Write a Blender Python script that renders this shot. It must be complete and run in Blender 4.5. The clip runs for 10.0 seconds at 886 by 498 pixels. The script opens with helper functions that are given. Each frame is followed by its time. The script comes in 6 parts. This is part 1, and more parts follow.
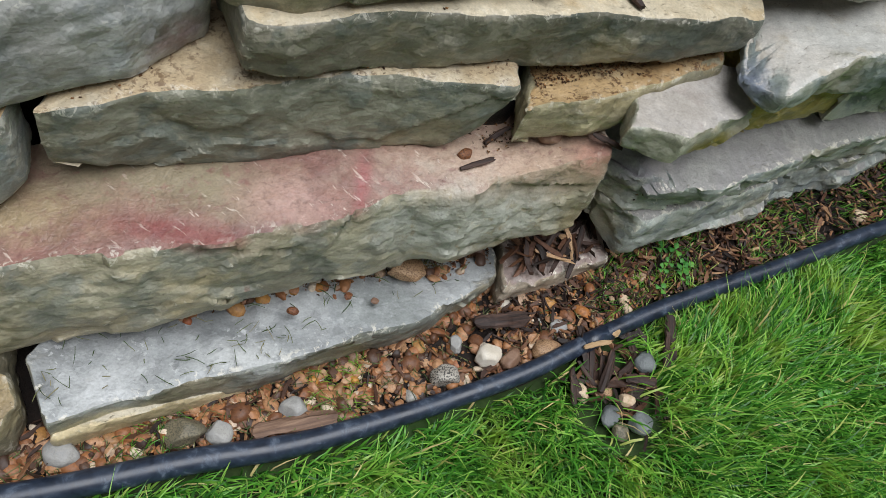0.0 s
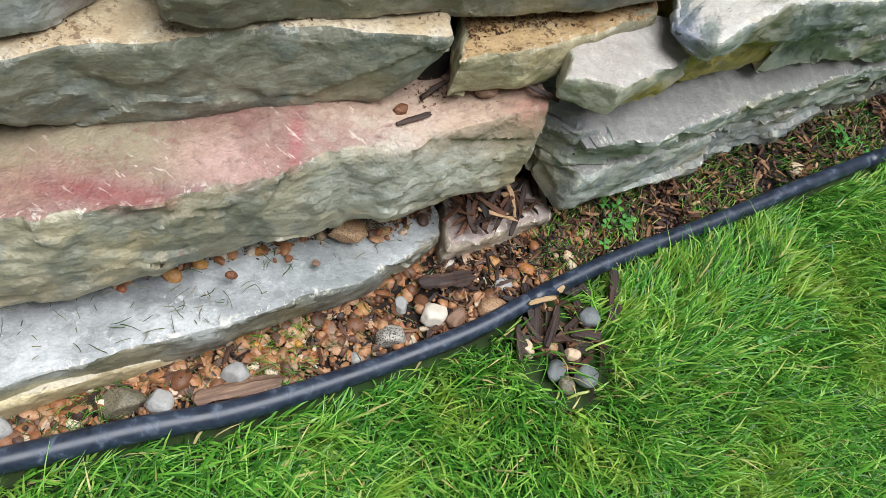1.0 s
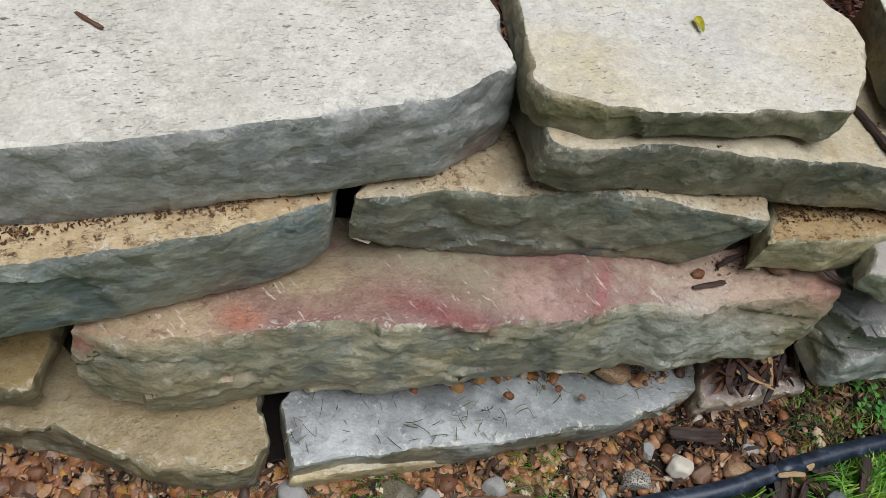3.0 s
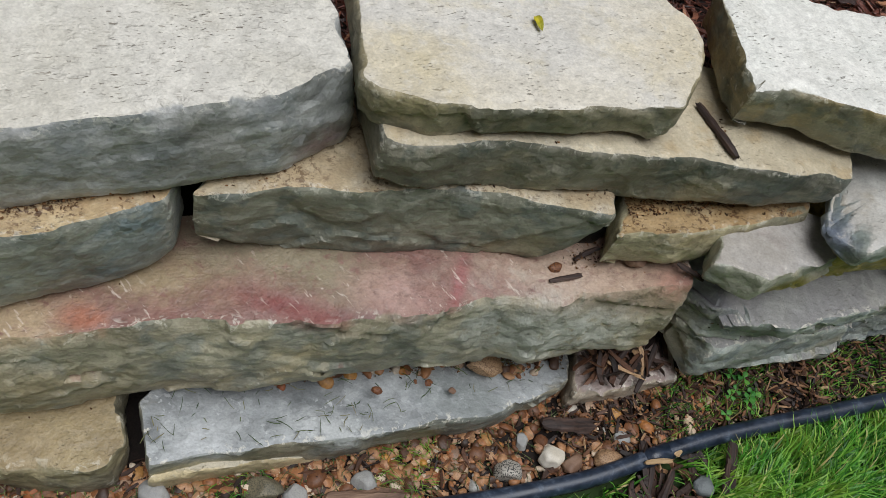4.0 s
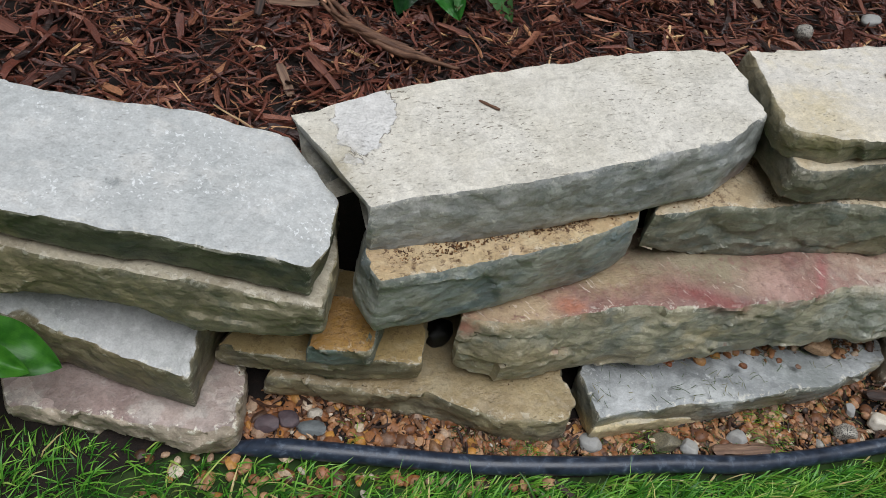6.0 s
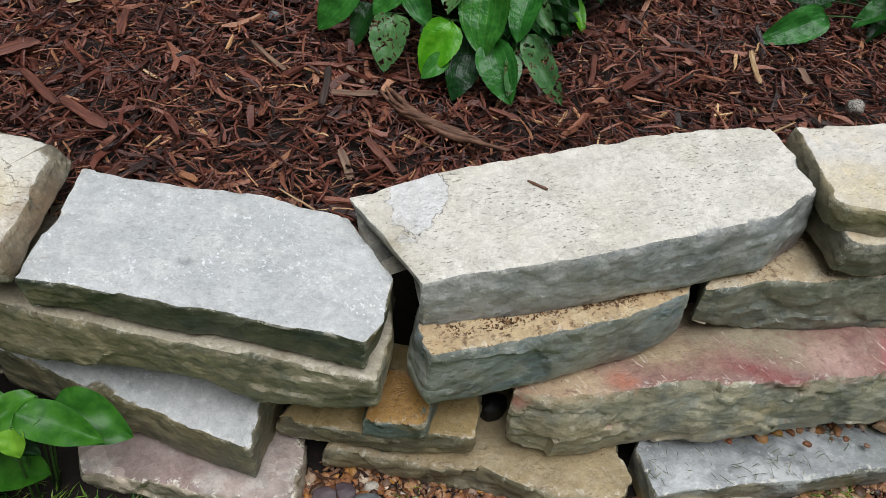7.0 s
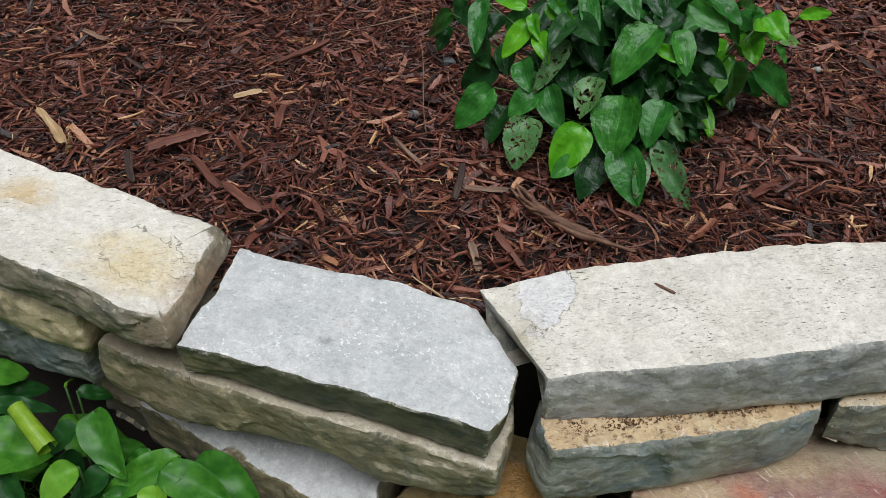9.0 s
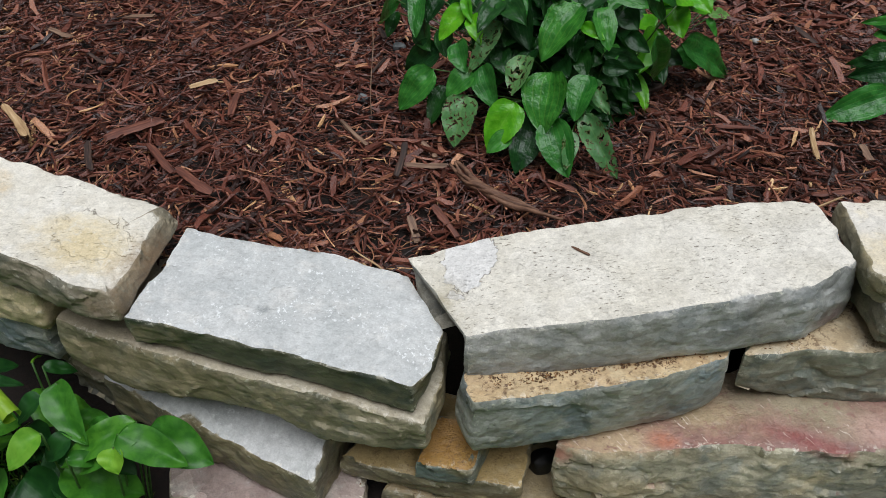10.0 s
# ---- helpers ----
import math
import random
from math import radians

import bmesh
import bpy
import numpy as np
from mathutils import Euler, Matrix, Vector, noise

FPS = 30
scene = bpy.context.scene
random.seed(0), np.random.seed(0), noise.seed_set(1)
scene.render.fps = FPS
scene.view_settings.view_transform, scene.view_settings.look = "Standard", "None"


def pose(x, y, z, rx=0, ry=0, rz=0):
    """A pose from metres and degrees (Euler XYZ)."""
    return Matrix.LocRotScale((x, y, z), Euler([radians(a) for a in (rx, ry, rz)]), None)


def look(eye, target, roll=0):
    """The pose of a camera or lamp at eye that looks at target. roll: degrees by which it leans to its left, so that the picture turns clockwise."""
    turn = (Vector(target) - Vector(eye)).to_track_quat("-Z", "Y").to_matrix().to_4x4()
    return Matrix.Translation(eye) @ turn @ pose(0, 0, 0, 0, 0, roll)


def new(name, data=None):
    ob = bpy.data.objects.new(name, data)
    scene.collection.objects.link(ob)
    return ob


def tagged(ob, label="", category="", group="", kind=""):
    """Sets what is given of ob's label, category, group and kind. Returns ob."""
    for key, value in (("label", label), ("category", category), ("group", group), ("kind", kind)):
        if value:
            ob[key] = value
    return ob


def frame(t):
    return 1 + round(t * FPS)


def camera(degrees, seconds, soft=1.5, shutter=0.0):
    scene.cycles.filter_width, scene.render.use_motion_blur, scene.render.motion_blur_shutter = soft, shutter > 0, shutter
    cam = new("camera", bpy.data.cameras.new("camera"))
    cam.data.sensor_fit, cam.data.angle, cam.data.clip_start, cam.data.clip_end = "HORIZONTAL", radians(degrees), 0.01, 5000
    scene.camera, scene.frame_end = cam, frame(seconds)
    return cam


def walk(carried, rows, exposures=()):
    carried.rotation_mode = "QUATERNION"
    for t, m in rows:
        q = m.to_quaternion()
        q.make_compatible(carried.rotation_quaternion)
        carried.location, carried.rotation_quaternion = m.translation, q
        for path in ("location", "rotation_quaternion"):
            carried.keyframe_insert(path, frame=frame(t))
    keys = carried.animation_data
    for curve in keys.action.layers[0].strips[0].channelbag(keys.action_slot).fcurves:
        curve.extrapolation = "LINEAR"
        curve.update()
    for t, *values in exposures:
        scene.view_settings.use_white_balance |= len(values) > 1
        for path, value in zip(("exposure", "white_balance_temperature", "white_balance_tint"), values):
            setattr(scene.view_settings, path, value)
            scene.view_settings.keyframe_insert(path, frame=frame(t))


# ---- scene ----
cam = camera(60.2, 10.0, soft=0.8)
PATH = [
    (0, (-0.281, 0.467, 1.069), (0.149, 1.516, -0.579), 28.1),
    (0.5, (-0.227, 0.457, 1.059), (0.341, 1.471, -0.569), 32.0),
    (1, (-0.251, 0.446, 1.054), (0.291, 1.448, -0.591), 31.3),
    (1.5, (-0.312, 0.448, 1.059), (0.142, 1.48, -0.593), 30.5),
    (2, (-0.385, 0.428, 1.067), (-0.032, 1.514, -0.575), 28.9),
    (2.5, (-0.474, 0.428, 1.084), (-0.281, 1.574, -0.544), 24.8),
    (2.7, (-0.489, 0.425, 1.09), (-0.35, 1.59, -0.53), 23.5),
    (3.8, (-0.37, 0.449, 1.139), (-0.193, 1.636, -0.461), 25.4),
    (4, (-0.344, 0.446, 1.145), (-0.109, 1.64, -0.443), 26.4),
    (4.5, (-0.338, 0.419, 1.169), (-0.101, 1.665, -0.378), 23.7),
    (5, (-0.466, 0.344, 1.214), (-0.317, 1.64, -0.302), 19.7),
    (5.5, (-0.718, 0.17, 1.244), (-0.621, 1.417, -0.316), 18.6),
    (5.7, (-0.829, 0.115, 1.269), (-0.789, 1.344, -0.308), 16.8),
    (6.8, (-0.794, 0.069, 1.33), (-1.008, 1.373, -0.171), 7.6),
    (7, (-0.798, 0.068, 1.336), (-1.058, 1.396, -0.137), 6.5),
    (7.5, (-0.812, 0.051, 1.363), (-1.225, 1.418, -0.037), 4.0),
    (8, (-0.825, 0.034, 1.373), (-1.358, 1.401, 0.014), 2.2),
    (8.5, (-0.834, 0.029, 1.38), (-1.418, 1.401, 0.048), 1.4),
    (9, (-0.831, 0.028, 1.379), (-1.402, 1.409, 0.05), 2.0),
    (9.5, (-0.8, 0.022, 1.377), (-1.369, 1.392, 0.035), 2.5),
    (10, (-0.672, 0.005, 1.417), (-1.255, 1.357, 0.063), -0.5),
]
walk(cam, [(t, look(eye, target, roll)) for t, eye, target, roll in PATH],
     exposures=[(0, 0.0), (0.5, 0.36), (1, 0.47), (2, 0.46), (2.4, 0.12), (2.7, -0.14), (4, -0.36), (5, -0.38), (5.7, -0.34), (7, -0.12), (10, -0.1)])

# ---- sky and light: a bright overcast day ----
world = bpy.data.worlds.new("overcast_sky")
scene.world = world
world.use_nodes = True
wn, wl = world.node_tree.nodes, world.node_tree.links
sky = wn.new("ShaderNodeTexSky")
sky.sky_type = "NISHITA"
sky.sun_disc = False
sky.sun_elevation, sky.sun_rotation = radians(77), radians(135)
sky.dust_density, sky.air_density = 4.0, 1.0
grey = wn.new("ShaderNodeHueSaturation")
grey.inputs["Saturation"].default_value = 0.12
wl.new(sky.outputs[0], grey.inputs["Color"])
wl.new(grey.outputs[0], wn["Background"].inputs["Color"])
wn["Background"].inputs["Strength"].default_value = 0.031

sun = new("sun", bpy.data.lights.new("sun", "SUN"))
sun.data.energy, sun.data.angle, sun.data.color = 3.9, radians(50), (0.96, 0.99, 1.045)
sun.matrix_world = look((0.5, 0.0, 6.0), (-0.4, 0.9, 0.3))


# ---- small tools ----
def srgb(r, g, b):
    """A base colour from 0..255 values."""
    f = lambda c: c / 12.92 if c <= 0.04045 else ((c + 0.055) / 1.055) ** 2.4
    return (f(r / 255), f(g / 255), f(b / 255), 1)


def mesh_of(name, verts, faces, smooth=True):
    me = bpy.data.meshes.new(name)
    me.from_pydata([tuple(v) for v in verts], [], faces)
    if smooth:
        me.polygons.foreach_set("use_smooth", [True] * len(me.polygons))
    me.update()
    return me


def mesh_np(name, verts, quads, tris, smooth=True):
    """A large mesh from numpy arrays of corners, four-sided and three-sided faces."""
    me = bpy.data.meshes.new(name)
    me.vertices.add(len(verts))
    me.vertices.foreach_set("co", np.asarray(verts, np.float32).ravel())
    loops = np.concatenate([quads.ravel(), tris.ravel()]).astype(np.int32)
    starts = np.concatenate([np.arange(len(quads)) * 4, len(quads) * 4 + np.arange(len(tris)) * 3]).astype(np.int32)
    me.loops.add(len(loops))
    me.loops.foreach_set("vertex_index", loops)
    me.polygons.add(len(starts))
    me.polygons.foreach_set("loop_start", starts)
    me.polygons.foreach_set("use_smooth", np.full(len(starts), smooth))
    me.update(calc_edges=True)
    me.validate()
    return me


def place(name, me, mat, loc=(0, 0, 0), parent=None, label=""):
    """Links a mesh as one object, under a thing if one is given."""
    ob = new(name, me)
    if mat and not me.materials:
        me.materials.append(mat)
    ob.location = loc
    if parent:
        ob.parent = parent
        ob.matrix_parent_inverse = Matrix.Translation(-parent.location)
    if label:
        tagged(ob, label)
    return ob


def fbm(p, octaves=3):
    return noise.fractal(p, 0.9, 2.1, octaves, noise_basis="PERLIN_ORIGINAL")


def lerp(a, b, f):
    return a + (b - a) * f


# ---- heights of the lawn, the bed and the line of the edging ----
PIPE = [(-1.30, 0.520), (-1.12, 0.557), (-0.861, 0.609), (-0.689, 0.641), (-0.49, 0.696), (-0.325, 0.752), (-0.224, 0.776), (-0.112, 0.820),
        (0.01, 0.873), (0.142, 0.932), (0.223, 0.985), (0.341, 1.053), (0.453, 1.107), (0.631, 1.187), (0.765, 1.253), (0.925, 1.330),
        (1.042, 1.385), (1.5, 1.60), (2.4, 2.0)]


def pipe_y(x):
    return np.interp(x, [p[0] for p in PIPE], [p[1] for p in PIPE])


def ground_z(x):
    return np.interp(x, [0.0, 0.75, 1.3], [0.0, 0.088, 0.125])


def bed_z(x, y):
    dip = 0.075 * math.exp(-((x + 1.12) ** 2 + (y - 0.92) ** 2) / 0.06)
    rise = 0.03 * min(1, max(0, (-x - 1.75) / 0.4)) + 0.045 * min(1, max(0, (x + 0.5) / 0.6)) * max(0, 1 - max(0, y - 1.5) / 0.6)
    return 0.428 - dip + rise + 0.012 * noise.noise(Vector((x * 3, y * 3, 0))) + 0.006 * noise.noise(Vector((x * 11, y * 11, 3)))


# ---- materials ----
def material(name):
    m = bpy.data.materials.new(name)
    m.use_nodes = True
    return m, m.node_tree.nodes, m.node_tree.links, m.node_tree.nodes["Principled BSDF"]


def node_noise(n, l, vec, scale, detail=4, rough=0.55, warp=0.0):
    t = n.new("ShaderNodeTexNoise")
    t.inputs["Scale"].default_value, t.inputs["Detail"].default_value = scale, detail
    t.inputs["Roughness"].default_value, t.inputs["Distortion"].default_value = rough, warp
    l.new(vec, t.inputs["Vector"])
    return t.outputs["Fac"]


def node_ramp(n, l, fac, stops):
    r = n.new("ShaderNodeValToRGB")
    while len(r.color_ramp.elements) < len(stops):
        r.color_ramp.elements.new(0.5)
    for e, (p, c) in zip(r.color_ramp.elements, stops):
        e.position, e.color = p, c if len(c) == 4 else (*c, 1)
    l.new(fac, r.inputs[0])
    return r.outputs[0]


def node_mix(n, l, fac, a, b, kind="MIX"):
    m = n.new("ShaderNodeMix")
    m.data_type, m.blend_type = "RGBA", kind
    for v, s in ((fac, m.inputs[0]), (a, m.inputs[6]), (b, m.inputs[7])):
        if isinstance(v, (int, float, tuple)):
            s.default_value = v
        else:
            l.new(v, s)
    return m.outputs[2]


def node_math(n, l, op, *vals, clamp=False):
    m = n.new("ShaderNodeMath")
    m.operation, m.use_clamp = op, clamp
    for v, s in zip(vals, m.inputs):
        if isinstance(v, (int, float)):
            s.default_value = v
        else:
            l.new(v, s)
    return m.outputs[0]


def node_band(n, l, v, lo, hi):
    r = n.new("ShaderNodeMapRange")
    r.interpolation_type = "SMOOTHSTEP"
    r.inputs[1].default_value, r.inputs[2].default_value = lo, hi
    l.new(v, r.inputs[0])
    return r.outputs[0]


BW0, BW1 = (0, 0, 0, 1), (1, 1, 1, 1)


def warm(c, gain, grey=0.0):
    """A colour with its channels scaled, and drawn towards grey."""
    r, g, b = (c[i] * gain[i] for i in range(3))
    m = (r + g + b) / 3
    return (lerp(r, m, grey), lerp(g, m, grey), lerp(b, m, grey), 1)


def stone_material(name, top, side, stains=(), pits=0.25, strata=0.5, dirt=0.0, rough=0.52, rind=(0.80, 0.90), bump=1.0, edge=(196, 188, 168), streaks=0.0, grey=0.38, gain=1.0, light=0.95, ply=0.25, flakes=0.0, specks=0.0, crust=0.35, patches=(), wash=0.32, plates=0.15):
    """Flagstone: a weathered rind on its upward beds, a broken face with strata, stains (centre, reach, colour, strength) in places."""
    m, n, l, bsdf = material(name)
    geo = n.new("ShaderNodeNewGeometry")
    pos = geo.outputs["Position"]

    def mapped(scale, turn=None):
        v = pos
        if turn is not None:
            r = n.new("ShaderNodeMapping")
            r.inputs["Rotation"].default_value = turn
            l.new(v, r.inputs[0])
            v = r.outputs[0]
        q = n.new("ShaderNodeMapping")
        q.inputs["Scale"].default_value = scale
        l.new(v, q.inputs[0])
        return q.outputs[0]

    def mul(*v):
        out = v[0]
        for w in v[1:]:
            out = node_math(n, l, "MULTIPLY", out, w)
        return out

    def add(*v):
        out = v[0]
        for w in v[1:]:
            out = node_math(n, l, "ADD", out, w)
        return out

    def sub(u, v):
        return node_math(n, l, "SUBTRACT", u, v)

    def from_centre(centre, reach):
        off = n.new("ShaderNodeVectorMath")
        off.operation = "SUBTRACT"
        l.new(pos, off.inputs[0])
        off.inputs[1].default_value = centre
        div = n.new("ShaderNodeVectorMath")
        div.operation = "DIVIDE"
        l.new(off.outputs[0], div.inputs[0])
        div.inputs[1].default_value = reach
        far = n.new("ShaderNodeVectorMath")
        far.operation = "LENGTH"
        l.new(div.outputs[0], far.inputs[0])
        return far.outputs["Value"]

    flat, sheet = mapped((1, 1, 1.5)), mapped((1, 1, 4.0), (radians(3), radians(6), 0))
    big, mid = node_noise(n, l, pos, 6, 5, 0.6, 0.2), node_noise(n, l, pos, 18, 6, 0.6, 0.15)
    fine, grit = node_noise(n, l, pos, 85, 4, 0.6), node_noise(n, l, pos, 310, 2, 0.5)
    layer, lay = node_noise(n, l, flat, 8, 5, 0.6, 0.3), node_noise(n, l, sheet, 11, 5, 0.58, 0.3)
    lump = node_noise(n, l, flat, 12, 4, 0.5, 0.1)
    push = n.new("ShaderNodeTexNoise")
    push.inputs["Scale"].default_value, push.inputs["Detail"].default_value = 30, 3
    l.new(pos, push.inputs["Vector"])

    def chips(scale, sway):
        """Broken rock: flat chips, each with its own tint and slant."""
        little = n.new("ShaderNodeVectorMath")
        little.operation = "SCALE"
        little.inputs["Scale"].default_value = sway
        l.new(push.outputs["Color"], little.inputs[0])
        bent = n.new("ShaderNodeVectorMath")
        l.new(flat, bent.inputs[0])
        l.new(little.outputs[0], bent.inputs[1])
        cells = n.new("ShaderNodeTexVoronoi")
        cells.inputs["Scale"].default_value = scale
        l.new(bent.outputs[0], cells.inputs["Vector"])
        away, lean, slant = n.new("ShaderNodeVectorMath"), n.new("ShaderNodeVectorMath"), n.new("ShaderNodeVectorMath")
        away.operation, lean.operation, slant.operation = "SUBTRACT", "SUBTRACT", "DOT_PRODUCT"
        l.new(bent.outputs[0], away.inputs[0])
        l.new(cells.outputs["Position"], away.inputs[1])
        l.new(cells.outputs["Color"], lean.inputs[0])
        lean.inputs[1].default_value = (0.5, 0.5, 0.5)
        l.new(away.outputs[0], slant.inputs[0])
        l.new(lean.outputs[0], slant.inputs[1])
        tint = n.new("ShaderNodeSeparateColor")
        l.new(cells.outputs["Color"], tint.inputs[0])
        return tint.outputs[0], mul(slant.outputs["Value"], scale)

    tint1, slant1 = chips(15, 0.05)
    tint2, slant2 = chips(48, 0.035)
    # the broken face
    s = [warm(srgb(*c), (1.26 * gain, 1.25 * gain, 1.26 * gain)) for c in side]
    face = node_mix(n, l, node_band(n, l, layer, 0.42, 0.58), s[0], s[1])
    face = node_mix(n, l, mul(node_band(n, l, mid, 0.50, 0.60), 0.8), face, s[2])
    face = node_mix(n, l, mul(node_band(n, l, node_noise(n, l, pos, 4.4, 6, 0.62, 0.3), 0.50, 0.60), wash), face, srgb(176, 156, 116))
    face = node_mix(n, l, 0.9, face, node_ramp(n, l, node_noise(n, l, flat, 10, 5, 0.6, 0.2), [(0.32, (0.80,) * 3), (0.68, (1.13,) * 3)]), "MULTIPLY")
    face = node_mix(n, l, 0.5, face, node_ramp(n, l, tint1, [(0.0, (0.82,) * 3), (1.0, (1.18,) * 3)]), "MULTIPLY")
    face = node_mix(n, l, 0.5, face, node_ramp(n, l, tint2, [(0.0, (0.76,) * 3), (1.0, (1.24,) * 3)]), "MULTIPLY")
    face = node_mix(n, l, mul(node_band(n, l, lay, 0.57, 0.63), 0.03 + 0.22 * strata), face, srgb(*edge))
    face = node_mix(n, l, mul(node_band(n, l, lay, 0.42, 0.37), 0.04 + 0.16 * strata), face, srgb(70, 67, 58))
    hair = node_noise(n, l, mapped((1, 1, 2.0), (0, radians(14), 0)), 60, 4, 0.6, 0.5)
    face = node_mix(n, l, mul(node_band(n, l, hair, 0.58, 0.66), 0.1 * ply), face, srgb(204, 204, 194))
    face = node_mix(n, l, mul(node_band(n, l, hair, 0.42, 0.34), 0.1 * ply), face, srgb(58, 56, 50))
    # the upper bed
    t = [warm(srgb(*c), (light,) * 3, grey) for c in top]
    bed = node_mix(n, l, node_band(n, l, big, 0.40, 0.60), t[0], t[1])
    bed = node_mix(n, l, mul(node_band(n, l, mid, 0.52, 0.66), 0.6), bed, t[-1])
    bed = node_mix(n, l, 0.8, bed, node_ramp(n, l, node_noise(n, l, pos, 30, 5, 0.62, 0.7), [(0.3, (0.90,) * 3), (0.7, (1.07,) * 3)]), "MULTIPLY")
    bed = node_mix(n, l, plates, bed, node_ramp(n, l, tint1, [(0.0, (0.74,) * 3), (0.5, (1.0,) * 3), (1.0, (1.24,) * 3)]), "MULTIPLY")
    bed = node_mix(n, l, 0.7 * plates, bed, node_ramp(n, l, tint2, [(0.0, (0.76,) * 3), (1.0, (1.22,) * 3)]), "MULTIPLY")
    uneven = node_band(n, l, node_noise(n, l, pos, 10, 4, 0.6), 0.36, 0.62)
    sunk = None
    if pits:
        dash = node_band(n, l, node_noise(n, l, mapped((90, 300, 120), (0, 0, radians(-34))), 1.0, 3, 0.55, 0.2), 0.64, 0.68)
        sunk = mul(dash, uneven)
        # the small shadows in the pits are painted as dark dashes
        bed = node_mix(n, l, mul(sunk, min(1.0, 1.9 * pits)), bed, srgb(112, 102, 86))
    if dirt:
        soil = mul(node_band(n, l, node_noise(n, l, pos, 130, 5, 0.7, 0.4), 0.50, 0.58), node_band(n, l, node_noise(n, l, pos, 22, 4, 0.6), 0.42, 0.58), dirt)
        bed = node_mix(n, l, soil, bed, srgb(84, 56, 32))
    ledge = None
    if flakes:
        scale_edge = node_noise(n, l, mapped((1, 1.35, 1), (0, 0, radians(-28))), 74, 4, 0.56, 0.2)
        short = node_band(n, l, node_noise(n, l, mapped((80, 340, 120), (0, 0, radians(-20))), 1.0, 2, 0.5, 0.2), 0.64, 0.68)
        # short dark marks: shadow at the flake ledges, put into the colour
        bed = node_mix(n, l, mul(short, uneven, 0.6 * flakes), bed, srgb(122, 112, 94))
        ledge = mul(node_band(n, l, scale_edge, 0.44, 0.62), node_band(n, l, node_noise(n, l, pos, 19, 3, 0.6), 0.40, 0.62), flakes)
    if specks:
        dots = mul(node_band(n, l, node_noise(n, l, pos, 135, 3, 0.55, 0.3), 0.60, 0.64), node_band(n, l, node_noise(n, l, pos, 14, 4, 0.6), 0.42, 0.62))
        bed = node_mix(n, l, mul(dots, specks), bed, srgb(228, 230, 230))
    up = n.new("ShaderNodeSeparateXYZ")
    l.new(geo.outputs["Normal"], up.inputs[0])
    ontop = node_band(n, l, add(up.outputs[2], mul(sub(mid, 0.5), 0.4)), *rind)
    col = node_mix(n, l, ontop, face, bed)
    worn = node_band(n, l, geo.outputs["Pointiness"], 0.54, 0.62)
    col = node_mix(n, l, mul(worn, node_band(n, l, node_noise(n, l, pos, 26, 4, 0.6), 0.40, 0.58), 0.75), col, srgb(*edge))
    if crust:
        flake = node_band(n, l, node_noise(n, l, pos, 80, 5, 0.68, 0.6), 0.54, 0.60)
        near = node_band(n, l, geo.outputs["Pointiness"], 0.503, 0.54)
        col = node_mix(n, l, mul(flake, near, crust), col, srgb(230, 224, 208))
    hollow = None
    for centre, reach, colour, strength in patches:
        wob = add(from_centre(centre, reach), mul(sub(node_noise(n, l, pos, 24, 5, 0.6, 0.6), 0.5), 1.5))
        inside = node_band(n, l, wob, 1.03, 0.97)
        rim = node_band(n, l, node_math(n, l, "ABSOLUTE", sub(wob, 1.0)), 0.045, 0.01)
        col = node_mix(n, l, mul(inside, strength), col, srgb(*colour))
        col = node_mix(n, l, mul(rim, node_band(n, l, node_noise(n, l, pos, 40, 3, 0.5), 0.48, 0.56), 0.6), col, srgb(84, 74, 58))
        hollow = inside if hollow is None else node_math(n, l, "MAXIMUM", hollow, inside)
    ragged = node_noise(n, l, pos, 20, 7, 0.66, 0.2)
    patchy = node_band(n, l, node_noise(n, l, pos, 60, 5, 0.65, 0.5), 0.26, 0.50)
    for centre, reach, colour, strength in stains:
        wob = add(from_centre(centre, reach), mul(sub(ragged, 0.5), 1.7))
        col = node_mix(n, l, mul(node_band(n, l, wob, 1.3, 0.25), patchy, strength), col, srgb(*colour))
    if streaks:
        mark = node_band(n, l, node_noise(n, l, mapped((30, 150, 40), (0, 0, radians(34))), 1.0, 3, 0.6, 0.35), 0.63, 0.67)
        col = node_mix(n, l, mul(mark, node_band(n, l, node_noise(n, l, pos, 9, 3, 0.5), 0.44, 0.56), ontop, streaks), col, srgb(226, 212, 196))
    col = node_mix(n, l, 0.85, col, node_ramp(n, l, fine, [(0.28, (0.84,) * 3), (0.72, (1.13,) * 3)]), "MULTIPLY")
    col = node_mix(n, l, 0.6, col, node_ramp(n, l, grit, [(0.34, (0.86,) * 3), (0.66, (1.12,) * 3)]), "MULTIPLY")
    l.new(col, bsdf.inputs["Base Color"])
    l.new(node_ramp(n, l, mid, [(0.3, (rough - 0.14,) * 3), (0.7, (rough + 0.12,) * 3)]), bsdf.inputs["Roughness"])
    bsdf.inputs["Specular IOR Level"].default_value = 0.5
    crag = n.new("ShaderNodeTexNoise")
    crag.noise_type = "RIDGED_MULTIFRACTAL"
    crag.inputs["Scale"].default_value, crag.inputs["Detail"].default_value, crag.inputs["Roughness"].default_value = 9, 5, 0.5
    crag.inputs["Distortion"].default_value = 0.1
    l.new(flat, crag.inputs["Vector"])
    hf = add(mul(lump, 0.45), mul(crag.outputs[0], 0.04 + 0.10 * ply), mul(lay, 0.04 + 0.14 * ply), mul(slant1, 0.5), mul(slant2, 0.26), mul(tint2, 0.05))
    hf = add(hf, mul(node_noise(n, l, pos, 40, 5, 0.6), 0.22), mul(fine, 0.13), mul(grit, 0.02))
